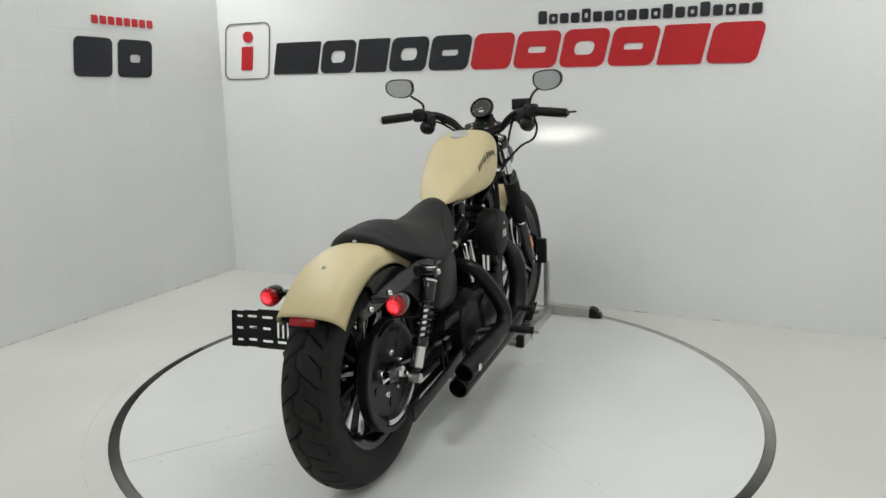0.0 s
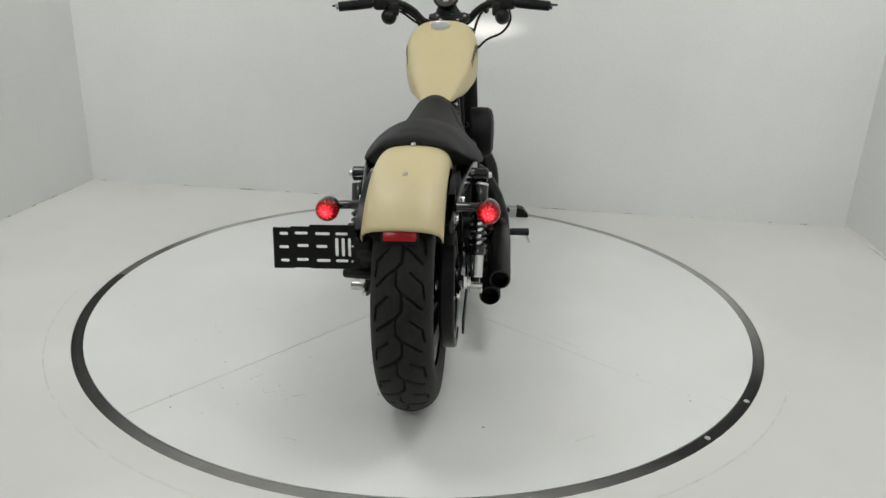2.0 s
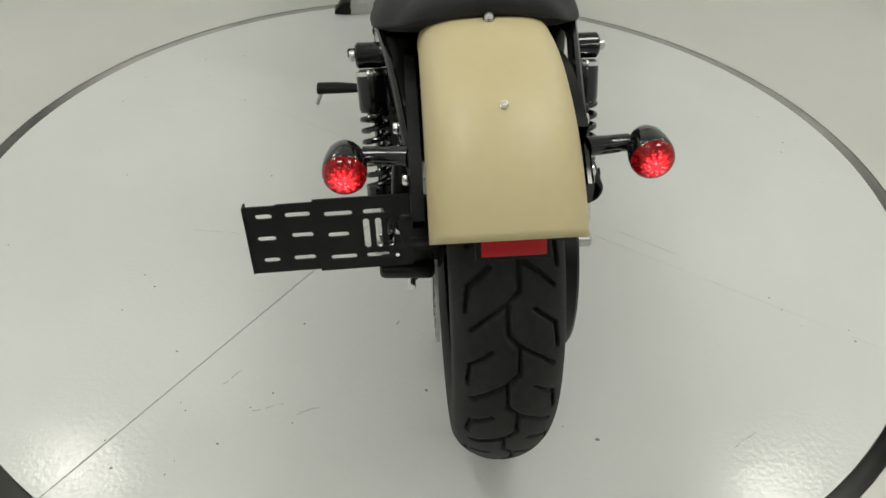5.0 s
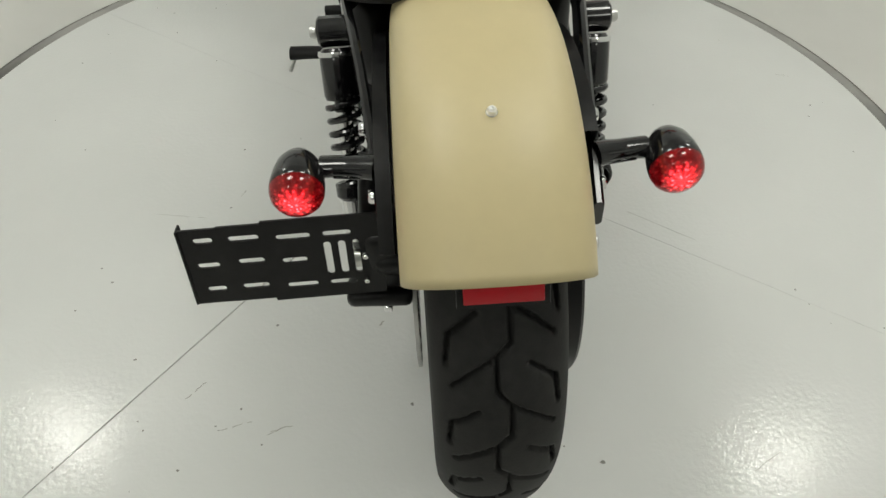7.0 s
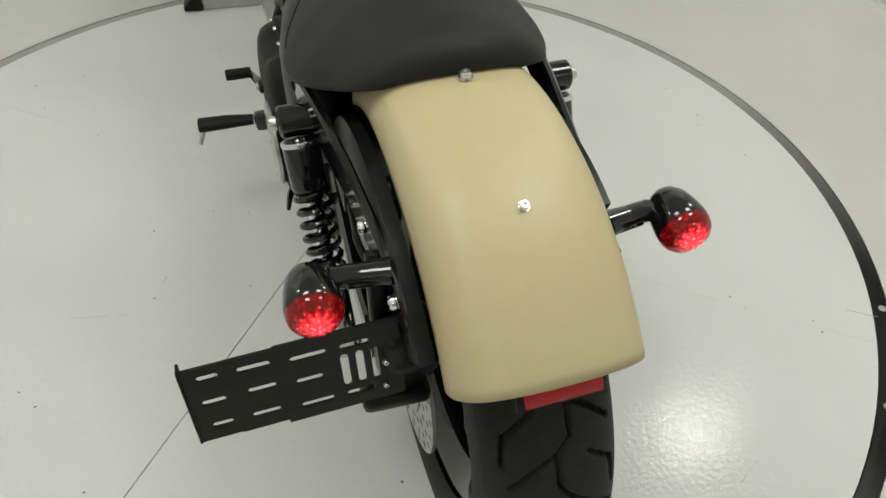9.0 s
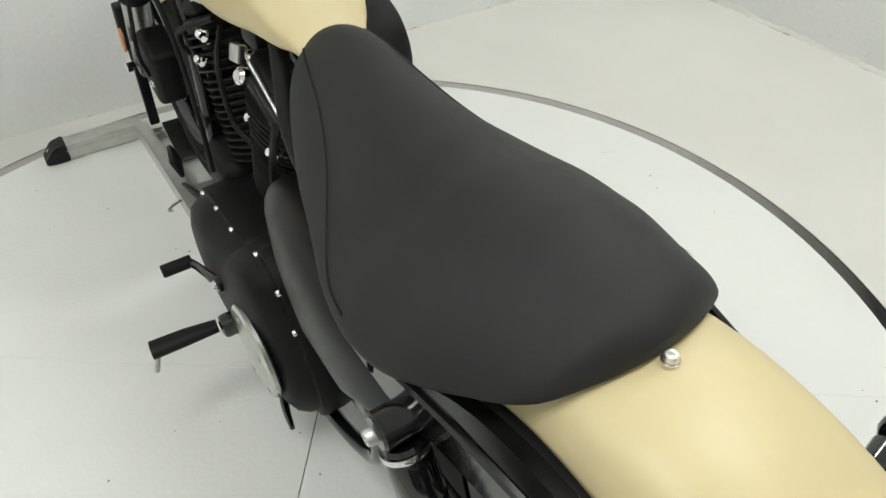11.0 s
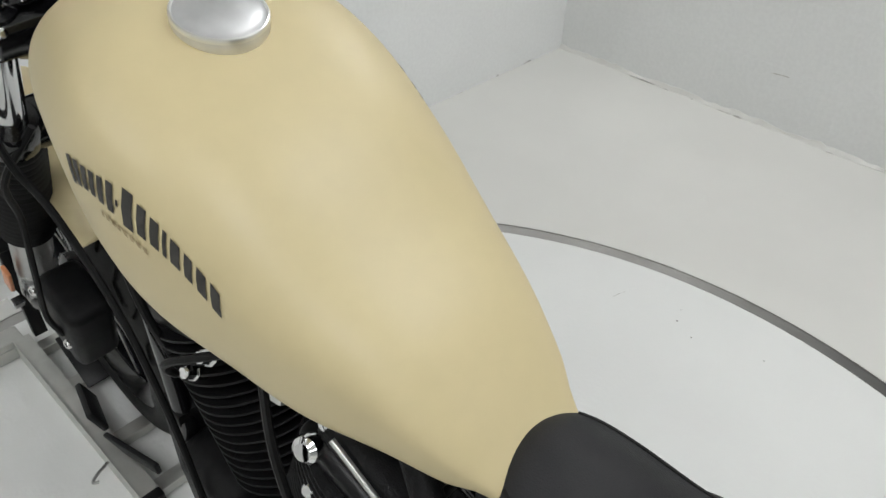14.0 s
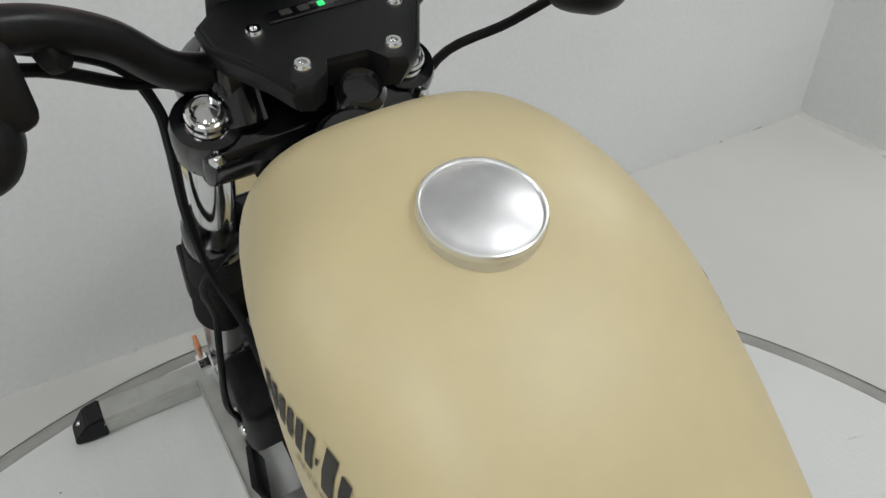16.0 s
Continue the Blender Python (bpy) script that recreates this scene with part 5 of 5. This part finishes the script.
for side in (-1, 1):
    x = side * 0.078 + 0.006
    leg = part("fork_leg", lathe([(0, 0), (0.024, 0.0), (0.026, 0.01), (0.026, 0.20), (0.025, 0.215), (0.020, 0.22), (0, 0.22)], along(fork_at(x, 0.325), fork_at(x, 0.9)), 28), GLOSS, bike, "black fork leg with chrome tube and rubber boot")
    part("fork_tube", rod(fork_at(x, 0.49), fork_at(x, 0.890), 0.0185, 28), CHROME, leg, "chrome fork tube")
    prof = []
    for k in range(18):
        z = 0.240 + k * 0.0125
        prof += [(0.0305, z), (0.0345 - 0.0001 * k, z + 0.005), (0.0305, z + 0.010)]
    if side < 0:
        part("slider_sleeve", lathe([(0.024, 0.10), (0.0268, 0.102), (0.0268, 0.238), (0.024, 0.24)], along(fork_at(x, 0.325), fork_at(x, 0.9)), 28, closed=True), STEEL, leg, "grey polished fork slider")
    part("fork_boot", lathe([(0.02, 0.235)] + prof + [(0.02, 0.468)], along(fork_at(x, 0.325), fork_at(x, 0.9)), 28), GRIP, leg, "ribbed black rubber fork boot", smooth=60)
    part("fork_cap", lathe([(0, -0.01), (0.0150, -0.01), (0.0150, 0.000), (0.0135, 0.0015), (0.0135, 0.0035), (0.0150, 0.0050), (0.0150, 0.0085), (0.0135, 0.0100), (0.0115, 0.0100), (0.0110, 0.0135), (0.0095, 0.0145), (0.0075, 0.0080), (0, 0.0080)], along(fork_at(x, 0.893), fork_at(x, 1.0)), 28), CHROME, leg, "chrome fork cap")
    part("clamp_sleeve", lathe([(0.017, -0.022), (0.024, -0.022), (0.026, -0.016), (0.0262, 0.012), (0.0245, 0.018), (0.0165, 0.0185)], along(fork_at(x, 0.878), fork_at(x, 1.0)), 28, closed=True), GLOSS, leg)
    part("clamp_bolt", bolt_head(fork_at(x, 0.875) + Vector((side * 0.004, -0.026, -0.004)), (0, -1, 0.1), 0.006, 0.009, False), CHROME, leg)
    part("lower_clamp_sleeve", lathe([(0.017, -0.028), (0.028, -0.028), (0.031, -0.02), (0.031, 0.02), (0.028, 0.026), (0.017, 0.026)], along(fork_at(x, 0.722), fork_at(x, 1.0)), 28, closed=True), GLOSS, leg)
    part("fork_reflector", box((0.006, 0.020, 0.062), pose(side * 0.1125, 1.440, 0.412, 33), 0.002), ORANGE, leg, "orange fork reflector")
    part("axle_clamp", box((0.042, 0.05, 0.055), Matrix.Translation(fork_at(x, 0.322)) @ pose(0, 0, 0, 33), 0.01, 3), GLOSS, leg)
    part("axle_end", rod((side * 0.10, 1.50, 0.325), (side * 0.118, 1.50, 0.325), 0.013, 6), CHROME, leg)
    part("fender_bracket", box((0.004, 0.06, 0.08), pose(side * 0.064, 1.44, 0.52, 20), 0.001), CHROME, leg)
part("top_clamp", box((0.17, 0.060, 0.046), Matrix.Translation(fork_at(0, 0.871)) @ pose(0, 0, 0, 33), 0.008, 3), GLOSS, bike, "gloss black top fork clamp")
part("lower_clamp", box((0.17, 0.050, 0.040), Matrix.Translation(fork_at(0, 0.722)) @ pose(0, 0, 0, 33), 0.010, 3), GLOSS, bike, "gloss black lower fork clamp")
part("front_caliper", box((0.062, 0.095, 0.140), pose(-0.070, 1.322, 0.392, 22), 0.014, 3), WRINKLE, bike, "black front brake caliper")
for y, z in ((1.306, 0.368), (1.318, 0.392), (1.365, 0.43)):
    part("caliper_bolt", bolt_head((-0.100, y, z), (-1, -0.2, 0.2), 0.0075, 0.006), CHROME, bike)

bars = part("handlebar", tube([(-0.27, 1.045, 0.992), (-0.22, 1.068, 0.997), (-0.165, 1.100, 0.991), (-0.118, 1.130, 0.964), (-0.080, 1.142, 0.927), (-0.03, 1.144, 0.918), (0.03, 1.144, 0.918), (0.080, 1.142, 0.927), (0.118, 1.130, 0.964), (0.165, 1.100, 0.991), (0.22, 1.068, 0.997), (0.27, 1.045, 0.992)], 0.0132, 20), SATIN, bike, "black handlebar")
for side in (-1, 1):
    part("riser", rod((side * 0.045, 1.128, 0.880), (side * 0.045, 1.142, 0.915), 0.019, 20), GLOSS, bars)
    part("bar_clamp", box((0.028, 0.046, 0.034), pose(side * 0.045, 1.144, 0.917), 0.008, 3), GLOSS, bars)
    part("grip", tube([(side * 0.262, 1.048, 0.993), (side * 0.32, 1.030, 0.988), (side * 0.376, 1.017, 0.983)], [0.0165, 0.0175, 0.0165], 20), GRIP, bars, "black rubber grip")
    part("grip_end", rod((side * 0.374, 1.018, 0.983), (side * 0.386, 1.015, 0.982), 0.011), BRUSHED if side < 0 else GLOSS, bars)
    part("switch_housing", box((0.052, 0.046, 0.052), pose(side * 0.232, 1.062, 0.996, 0, 0, side * -20), 0.014, 3), PLASTIC, bars, "black switch housing")
    part("lever_perch", box((0.05, 0.034, 0.026), pose(side * 0.222, 1.092, 1.0, 0, 0, side * -20), 0.008, 3), GLOSS, bars)
    part("hand_lever", tube([(side * 0.215, 1.105, 0.998), (side * 0.27, 1.098, 0.990), (side * 0.34, 1.075, 0.985), (side * 0.405, 1.045, 0.986)], [0.010, 0.0075, 0.0075, 0.006], 12, flat=0.6), SATIN, bars, "black hand lever")
    # mirror
    mx = 0.289 if side < 0 else 0.309
    at = Vector((side * mx, 1.016, 1.104))
    stretch = 1.22 if side < 0 else 1.12
    sh = closed_spline([(-0.052, 0.004), (-0.044, 0.026), (-0.01, 0.033), (0.034, 0.031), (0.052, 0.014), (0.048, -0.012), (0.020, -0.030), (-0.020, -0.033), (-0.046, -0.018)], 4)
    sh = [(u, v * 1.10) for u, v in sh]
    m = Matrix.Translation(at) @ pose(0, 0, 0, 6, 0, -6 if side < 0 else -12)
    shell = loft([[m @ Vector((side * u * s * stretch, d, v * s)) for u, v in sh] for d, s in ((-0.0015, 0.90), (-0.006, 0.945), (-0.005, 0.985), (0.004, 1.02), (0.012, 0.93), (0.018, 0.7), (0.020, 0.4))])
    mirror = part("mirror", shell, GLOSS, bars, "black teardrop mirror", smooth=50)
    glass = loft([[m @ Vector((side * u * s * stretch, d, v * s)) for u, v in sh] for d, s in ((-0.0035, 0.895), (-0.0015, 0.90))])
    part("mirror_glass", glass, MIRROR, mirror, "mirror glass")
    part("mirror_stem", tube([(side * 0.222, 1.085, 1.008), (side * 0.225, 1.085, 1.04), (side * 0.252, 1.055, 1.068), (side * (mx - 0.02), 1.036, 1.085)], 0.0048, 10), GLOSS, mirror)
    # front signals under the bars
    fx = -0.204 if side < 0 else 0.212
    m = pose(fx, 1.075, 0.946, -96, 0, 0)
    sig = part("front_turn_signal", lathe([(0, -0.042), (0.010, -0.0405), (0.019, -0.033), (0.025, -0.020), (0.0275, 0.0), (0.0275, 0.012), (0, 0.016)], m, 28), PLASTIC, bars, "black bullet front turn signal")
    part("signal_clamp", box((0.040, 0.038, 0.050), pose(fx - side * 0.016, 1.076, 0.972, 0, 0, side * -20), 0.010, 3), PLASTIC, sig)
    part("signal_stalk", tube([(fx, 1.09, 0.955), (fx + side * 0.008, 1.092, 0.972), (fx + side * 0.014, 1.09, 0.99)], 0.007, 10), GLOSS, sig)
part("brake_reservoir", box((0.062, 0.045, 0.042), pose(0.178, 1.115, 1.022, 0, 0, -18), 0.006, 3), PLASTIC, bars, "black brake fluid reservoir")

gn = Vector((0, -0.80, 0.60)).normalized()
gat = Vector((0.000, 1.162, 1.014))
gauge = part("speedometer", lathe([(0, -0.036), (0.026, -0.035), (0.042, -0.022), (0.0490, -0.006), (0.0490, 0.001), (0.0470, 0.004), (0.0425, 0.004), (0.041, -0.002), (0, -0.002)], along(gat, gat + gn), 40), GLOSS, bike, "round black speedometer with dark face")
part("gauge_bracket", loft([[(x0 + hx * math.cos(a), y0 + hy * math.sin(a), z0) for a in (2 * math.pi * k / 28 for k in range(28))] for x0, y0, z0, hx, hy in ((0.010, 1.178, 0.935, 0.056, 0.016), (0.008, 1.180, 0.955, 0.050, 0.016), (0.004, 1.184, 0.975, 0.038, 0.014), (0.001, 1.190, 0.995, 0.032, 0.010))]), PLASTIC, gauge, "matt black gauge bracket")
part("gauge_face", lathe([(0, -0.0018), (0.0405, -0.0018), (0.0405, -0.0008), (0, -0.0008)], along(gat, gat + gn), 36), INK, gauge)
mg = along(gat, gat + gn)
for k in range(11):
    a = radians(-30 + 24 * k)
    part("dial_mark", box((0.0035, 0.0012, 0.0006), mg @ pose(0, 0, -0.0004) @ pose(0, 0, 0, 0, 0, math.degrees(a)) @ pose(0.034, 0, 0)), EXTRUDED, gauge, smooth=0)
part("dial_needle", box((0.028, 0.0014, 0.0008), mg @ pose(0, 0, 0.0003, 0, 0, 200) @ pose(0.012, 0, 0)), EXTRUDED, gauge, smooth=0)
part("dial_window", box((0.020, 0.009, 0.0006), mg @ pose(0, -0.016, -0.0004)), EXTRUDED, gauge, smooth=0)

# riser console with screws and lamps
ev, en = Vector((0, 0.968, 0.25)).normalized(), Vector((0, -0.25, 0.968)).normalized()
mk = Matrix.Translation(Vector((0.012, 1.074, 0.936)))
mk = mk @ Matrix(((1, 0, 0, 0), (0, ev.y, en.y, 0), (0, ev.z, en.z, 0), (0, 0, 0, 1)))
shape = [(-0.075, 0.070), (-0.074, 0.045), (-0.052, 0.010), (-0.042, -0.014), (-0.030, -0.019), (-0.018, -0.012), (-0.010, 0.002), (0.020, 0.000), (0.028, -0.014), (0.040, -0.018), (0.053, -0.010), (0.068, 0.016), (0.082, 0.040), (0.082, 0.068), (0.062, 0.092), (-0.052, 0.092)]
bm = loft([[mk @ Vector((u * s, 0.03 + (v - 0.03) * s, z)) for u, v in shape] for z, s in ((-0.024, 0.90), (-0.007, 1.0), (-0.0025, 0.985), (0.0, 0.955))])
bmesh.ops.bevel(bm, geom=[e for e in bm.edges if e.calc_length() > 0.02], offset=0.002, segments=2, affect="EDGES")
console = part("riser_console", bm, PLASTIC, bike, "matt black riser console")
for u, v in ((-0.027, 0.002), (0.037, -0.001), (-0.041, 0.047), (0.061, 0.042)):
    part("console_screw", bolt_head(mk @ Vector((u, v, -0.001)), en, 0.0064, 0.0048), CHROME, console, "bright socket screw")
lampbar = box((0.082, 0.013, 0.003), mk @ pose(0.012, 0.058, 0.0005, 0, 0, 2), 0.0014)
part("indicator_strip", lampbar, GLOSS, console, "dark indicator lamp strip")
for u in (-0.026, -0.013, 0.013, 0.026):
    part("indicator_lens", box((0.008, 0.006, 0.0015), mk @ pose(0.012 + u, 0.058, 0.0022, 0, 0, 2), 0.0006), INK, console)
part("neutral_lamp", box((0.0048, 0.0048, 0.0016), mk @ pose(0.012, 0.058, 0.0023), 0.0006), GREEN_LED, console, "lit green neutral lamp")
part("ignition_switch", lathe([(0, -0.02), (0.017, -0.02), (0.018, 0.0), (0.014, 0.006), (0.012, 0.003), (0, 0.003)], along((0.02, 1.07, 0.912), (0.02, 1.05, 0.945)), 24), GLOSS, bike, "gloss black ignition switch")

lampm = along((0, 1.285, 0.802), (0.06, 1.96, 0.842))
head = part("headlamp", lathe([(0, -0.01), (0.03, 0.0), (0.047, 0.02), (0.056, 0.05), (0.059, 0.085), (0.057, 0.09), (0.054, 0.086), (0.042, 0.06), (0, 0.05)], lampm, 36), GLOSS, bike, "black bullet headlamp, lit")
part("headlamp_bracket", box((0.03, 0.13, 0.03), pose(0, 1.245, 0.815, -8), 0.008), GLOSS, head)
spot = bpy.data.lights.new("headlamp_beam", "SPOT")
spot.energy, spot.spot_size, spot.spot_blend, spot.shadow_soft_size, spot.color = 8.0, radians(19), 1.0, 0.03, (1.0, 0.93, 0.84)
beam = new("headlamp_beam", spot)
beam.matrix_world = LEAN @ look(lampm @ Vector((0, 0, 0.10)), (0.12, 1.96, 0.855)) @ Matrix.Diagonal((2.3, 0.55, 1, 1))

# cables and hoses
for pts, r in (([(-0.215, 1.105, 0.995), (-0.165, 1.125, 0.972), (-0.115, 1.150, 0.938), (-0.098, 1.158, 0.900), (-0.097, 1.162, 0.863), (-0.098, 1.192, 0.784), (-0.093, 1.196, 0.712), (-0.082, 1.165, 0.660), (-0.078, 1.10, 0.56), (-0.088, 1.03, 0.45), (-0.10, 0.985, 0.34)], 0.0044),
               ([(-0.235, 1.075, 0.975), (-0.17, 1.110, 0.965), (-0.115, 1.15, 0.925), (-0.07, 1.155, 0.90), (-0.030, 1.13, 0.80)], 0.0042),
               ([(0.175, 1.12, 1.0), (0.14, 1.14, 0.965), (0.115, 1.165, 0.92), (0.09, 1.17, 0.82), (0.06, 1.16, 0.72)], 0.0045),
               ([(0.235, 1.085, 0.975), (0.24, 1.11, 0.93), (0.21, 1.16, 0.885), (0.15, 1.19, 0.855), (0.10, 1.17, 0.80), (0.06, 1.10, 0.72), (0.05, 0.98, 0.66)], 0.0045),
               ([(0.228, 1.085, 0.985), (0.16, 1.14, 0.975), (0.11, 1.19, 0.95), (0.05, 1.20, 0.90), (0.04, 1.12, 0.80)], 0.0042),
               ([(-0.102, 1.310, 0.385), (-0.112, 1.295, 0.44), (-0.105, 1.27, 0.53), (-0.095, 1.26, 0.61), (-0.10, 1.225, 0.68), (-0.06, 1.20, 0.74)], 0.0042),
               ([(0.055, 1.13, 0.75), (0.060, 1.14, 0.66), (0.065, 1.12, 0.55), (0.060, 1.09, 0.45)], 0.009),
               ([(0.030, 1.12, 0.75), (0.040, 1.16, 0.65), (0.048, 1.15, 0.56), (0.045, 1.11, 0.47)], 0.009),
               ([(-0.04, 1.10, 0.74), (-0.065, 1.06, 0.66), (-0.07, 1.03, 0.58), (-0.05, 1.02, 0.50)], 0.005),
               ([(-0.07, 0.66, 0.60), (-0.095, 0.63, 0.56), (-0.10, 0.64, 0.48), (-0.085, 0.66, 0.43)], 0.005),
               ([(-0.05, 0.66, 0.62), (-0.085, 0.645, 0.57), (-0.088, 0.66, 0.50), (-0.07, 0.68, 0.44)], 0.005)):
    part("cable", tube(pts, r, 8, 6), GRIP, bike)
for x, y, z in ((-0.148, 1.118, 0.972), (0.15, 1.125, 0.972)):
    part("cable_tie", rod((x - 0.006, y, z), (x + 0.006, y - 0.004, z + 0.002), 0.0175, 12), GRIP, bike)

# ---- the wheel chock under the front wheel ----
chock = holder("wheel_chock")
tagged(chock, "aluminium wheel chock with black end caps on the turntable", "wheel chock")
for side in (-1, 1):
    rail = merge(box((0.004, 0.50, 0.05), pose(side * 0.118, 1.508, 0.0255)), box((0.030, 0.50, 0.004), pose(side * 0.103, 1.508, 0.0485)), box((0.030, 0.50, 0.004), pose(side * 0.103, 1.508, 0.003)))
    part("rail", rail, EXTRUDED, chock, "aluminium channel rail", smooth=0)
    arm = merge(box((0.215, 0.050, 0.044), pose(side * 0.205, 1.785, 0.024), 0.003), box((0.215, 0.054, 0.004), pose(side * 0.205, 1.785, 0.030)))
    part("cross_arm", arm, EXTRUDED, chock, "aluminium cross arm", smooth=20)
    tip = loft([[(side * x, 1.785 + dy, z) for dy, z in ((-w, 0.001), (w, 0.001), (w, h), (-w, h))] for x, w, h in ((0.300, 0.029, 0.050), (0.332, 0.029, 0.044), (0.360, 0.024, 0.012))])
    bmesh.ops.bevel(tip, geom=tip.edges[:], offset=0.003, segments=2, affect="EDGES")
    part("end_cap", tip, PLASTIC, chock, "black plastic end cap")
    part("end_screw", bolt_head((side * 0.345, 1.785, 0.032), (side * 0.6, 0, 0.8), 0.005, 0.003), CHROME, chock)
    part("upright", box((0.026, 0.018, 0.25), pose(side * 0.086 if side > 0 else -0.066, 1.760, 0.155, 5), 0.002), EXTRUDED if side > 0 else SATIN, chock, "aluminium upright")
    part("upright_pad", box((0.050, 0.030, 0.125), pose(side * 0.064, 1.735, 0.328, 12), 0.006, 3), PLASTIC, chock, "black upright pad")
    part("rail_cap", box((0.034, 0.022, 0.052), pose(side * 0.104, 1.248, 0.0265), 0.004), PLASTIC, chock, "black rail end cap")
    part("side_pad", box((0.012, 0.095, 0.05), pose(side * 0.096, 1.445, 0.100, -6, side * 20, side * 10), 0.004), PLASTIC, chock, "black wheel pad")
    part("pad_arm", box((0.010, 0.16, 0.022), pose(side * 0.088, 1.34, 0.062, -14, 0, side * -8), 0.003), PLASTIC, chock)
    part("lever_pin", tube([(side * 0.12, 1.37, 0.040), (side * 0.145, 1.36, 0.040), (side * 0.158, 1.352, 0.037), (side * 0.150, 1.347, 0.035)], 0.003, 8), STEEL, chock)
for y in (1.74, 1.60, 1.42, 1.28):
    part("cross_member", box((0.20, 0.030, 0.020), pose(0, y, 0.014), 0.002), EXTRUDED, chock, smooth=20)
part("wheel_tray", box((0.13, 0.12, 0.006), pose(0, 1.62, 0.05, 30), 0.002), SATIN, chock)

# ---- small dirt on the painted floor ----
rng = random.Random(4)
dirt = bmesh.new()
for x, y, s in ((0.188, -0.092, 0.006), (-0.104, 0.029, 0.004), (-0.160, 1.226, 0.004), (-0.168, 1.212, 0.003), (-0.183, 1.252, 0.003)):
    put(dirt, [(x + s * math.cos(a) * rng.uniform(0.4, 1), y + s * math.sin(a) * rng.uniform(0.4, 1), 0.0012) for a in (k * 1.0472 for k in range(6))], [(0, 1, 2, 3, 4, 5)])
for k in range(70):
    a, r = rng.uniform(0, 6.28), 1.05 * math.sqrt(rng.random())
    x, y, s = CENTRE.x + r * math.cos(a), CENTRE.y + r * math.sin(a), rng.uniform(0.0008, 0.0028)
    put(dirt, [(x + s * math.cos(q) * rng.uniform(0.5, 1.6), y + s * math.sin(q), 0.0012) for q in (j * 1.2566 for j in range(5))], [(0, 1, 2, 3, 4)])
tagged(mesh_object("floor_dirt", dirt, GAP, smooth=0), "small dark specks of dirt on the white turntable", "dirt", kind="stuff")

# faint scratches in the floor paint
scratches = bmesh.new()
for x0, y0, x1, y1, w in ((-0.477, 0.060, -0.449, 0.092, 0.0022), (-0.416, -0.003, -0.363, 0.011, 0.0018), (-0.331, -0.010, -0.298, 0.001, 0.0020), (-0.340, -0.016, -0.322, -0.008, 0.0014),
                          (0.367, 0.478, 0.486, 0.385, 0.0014), (0.844, 0.149, 0.897, 0.114, 0.0018), (0.89, 1.00, 0.93, 0.985, 0.0016), (-0.455, 0.568, -0.445, 0.59, 0.0025), (-0.158, 0.195, -0.150, 0.208, 0.004),
                          (-0.62, 0.52, -0.50, 0.50, 0.0012), (-0.30, -0.20, -0.24, -0.215, 0.0015), (0.42, -0.12, 0.47, -0.09, 0.0014)):
    n = 7
    d = Vector((x1 - x0, y1 - y0, 0))
    s = Vector((-d.y, d.x, 0)).normalized() * w
    line = [Vector((x0, y0, 0.0008)) + d * (k / n) + s * rng.uniform(-0.7, 0.7) for k in range(n + 1)]
    for k, (a, b) in enumerate(zip(line, line[1:])):
        if rng.random() < 0.8:
            put(scratches, [a - s * 0.4, b - s * 0.4, b + s * 0.4 * rng.random(), a + s * 0.4], [(0, 1, 2, 3)])
tagged(mesh_object("floor_scratches", scratches, SCRATCH, smooth=0), "faint grey scratches in the white turntable paint", "scratches", kind="stuff")
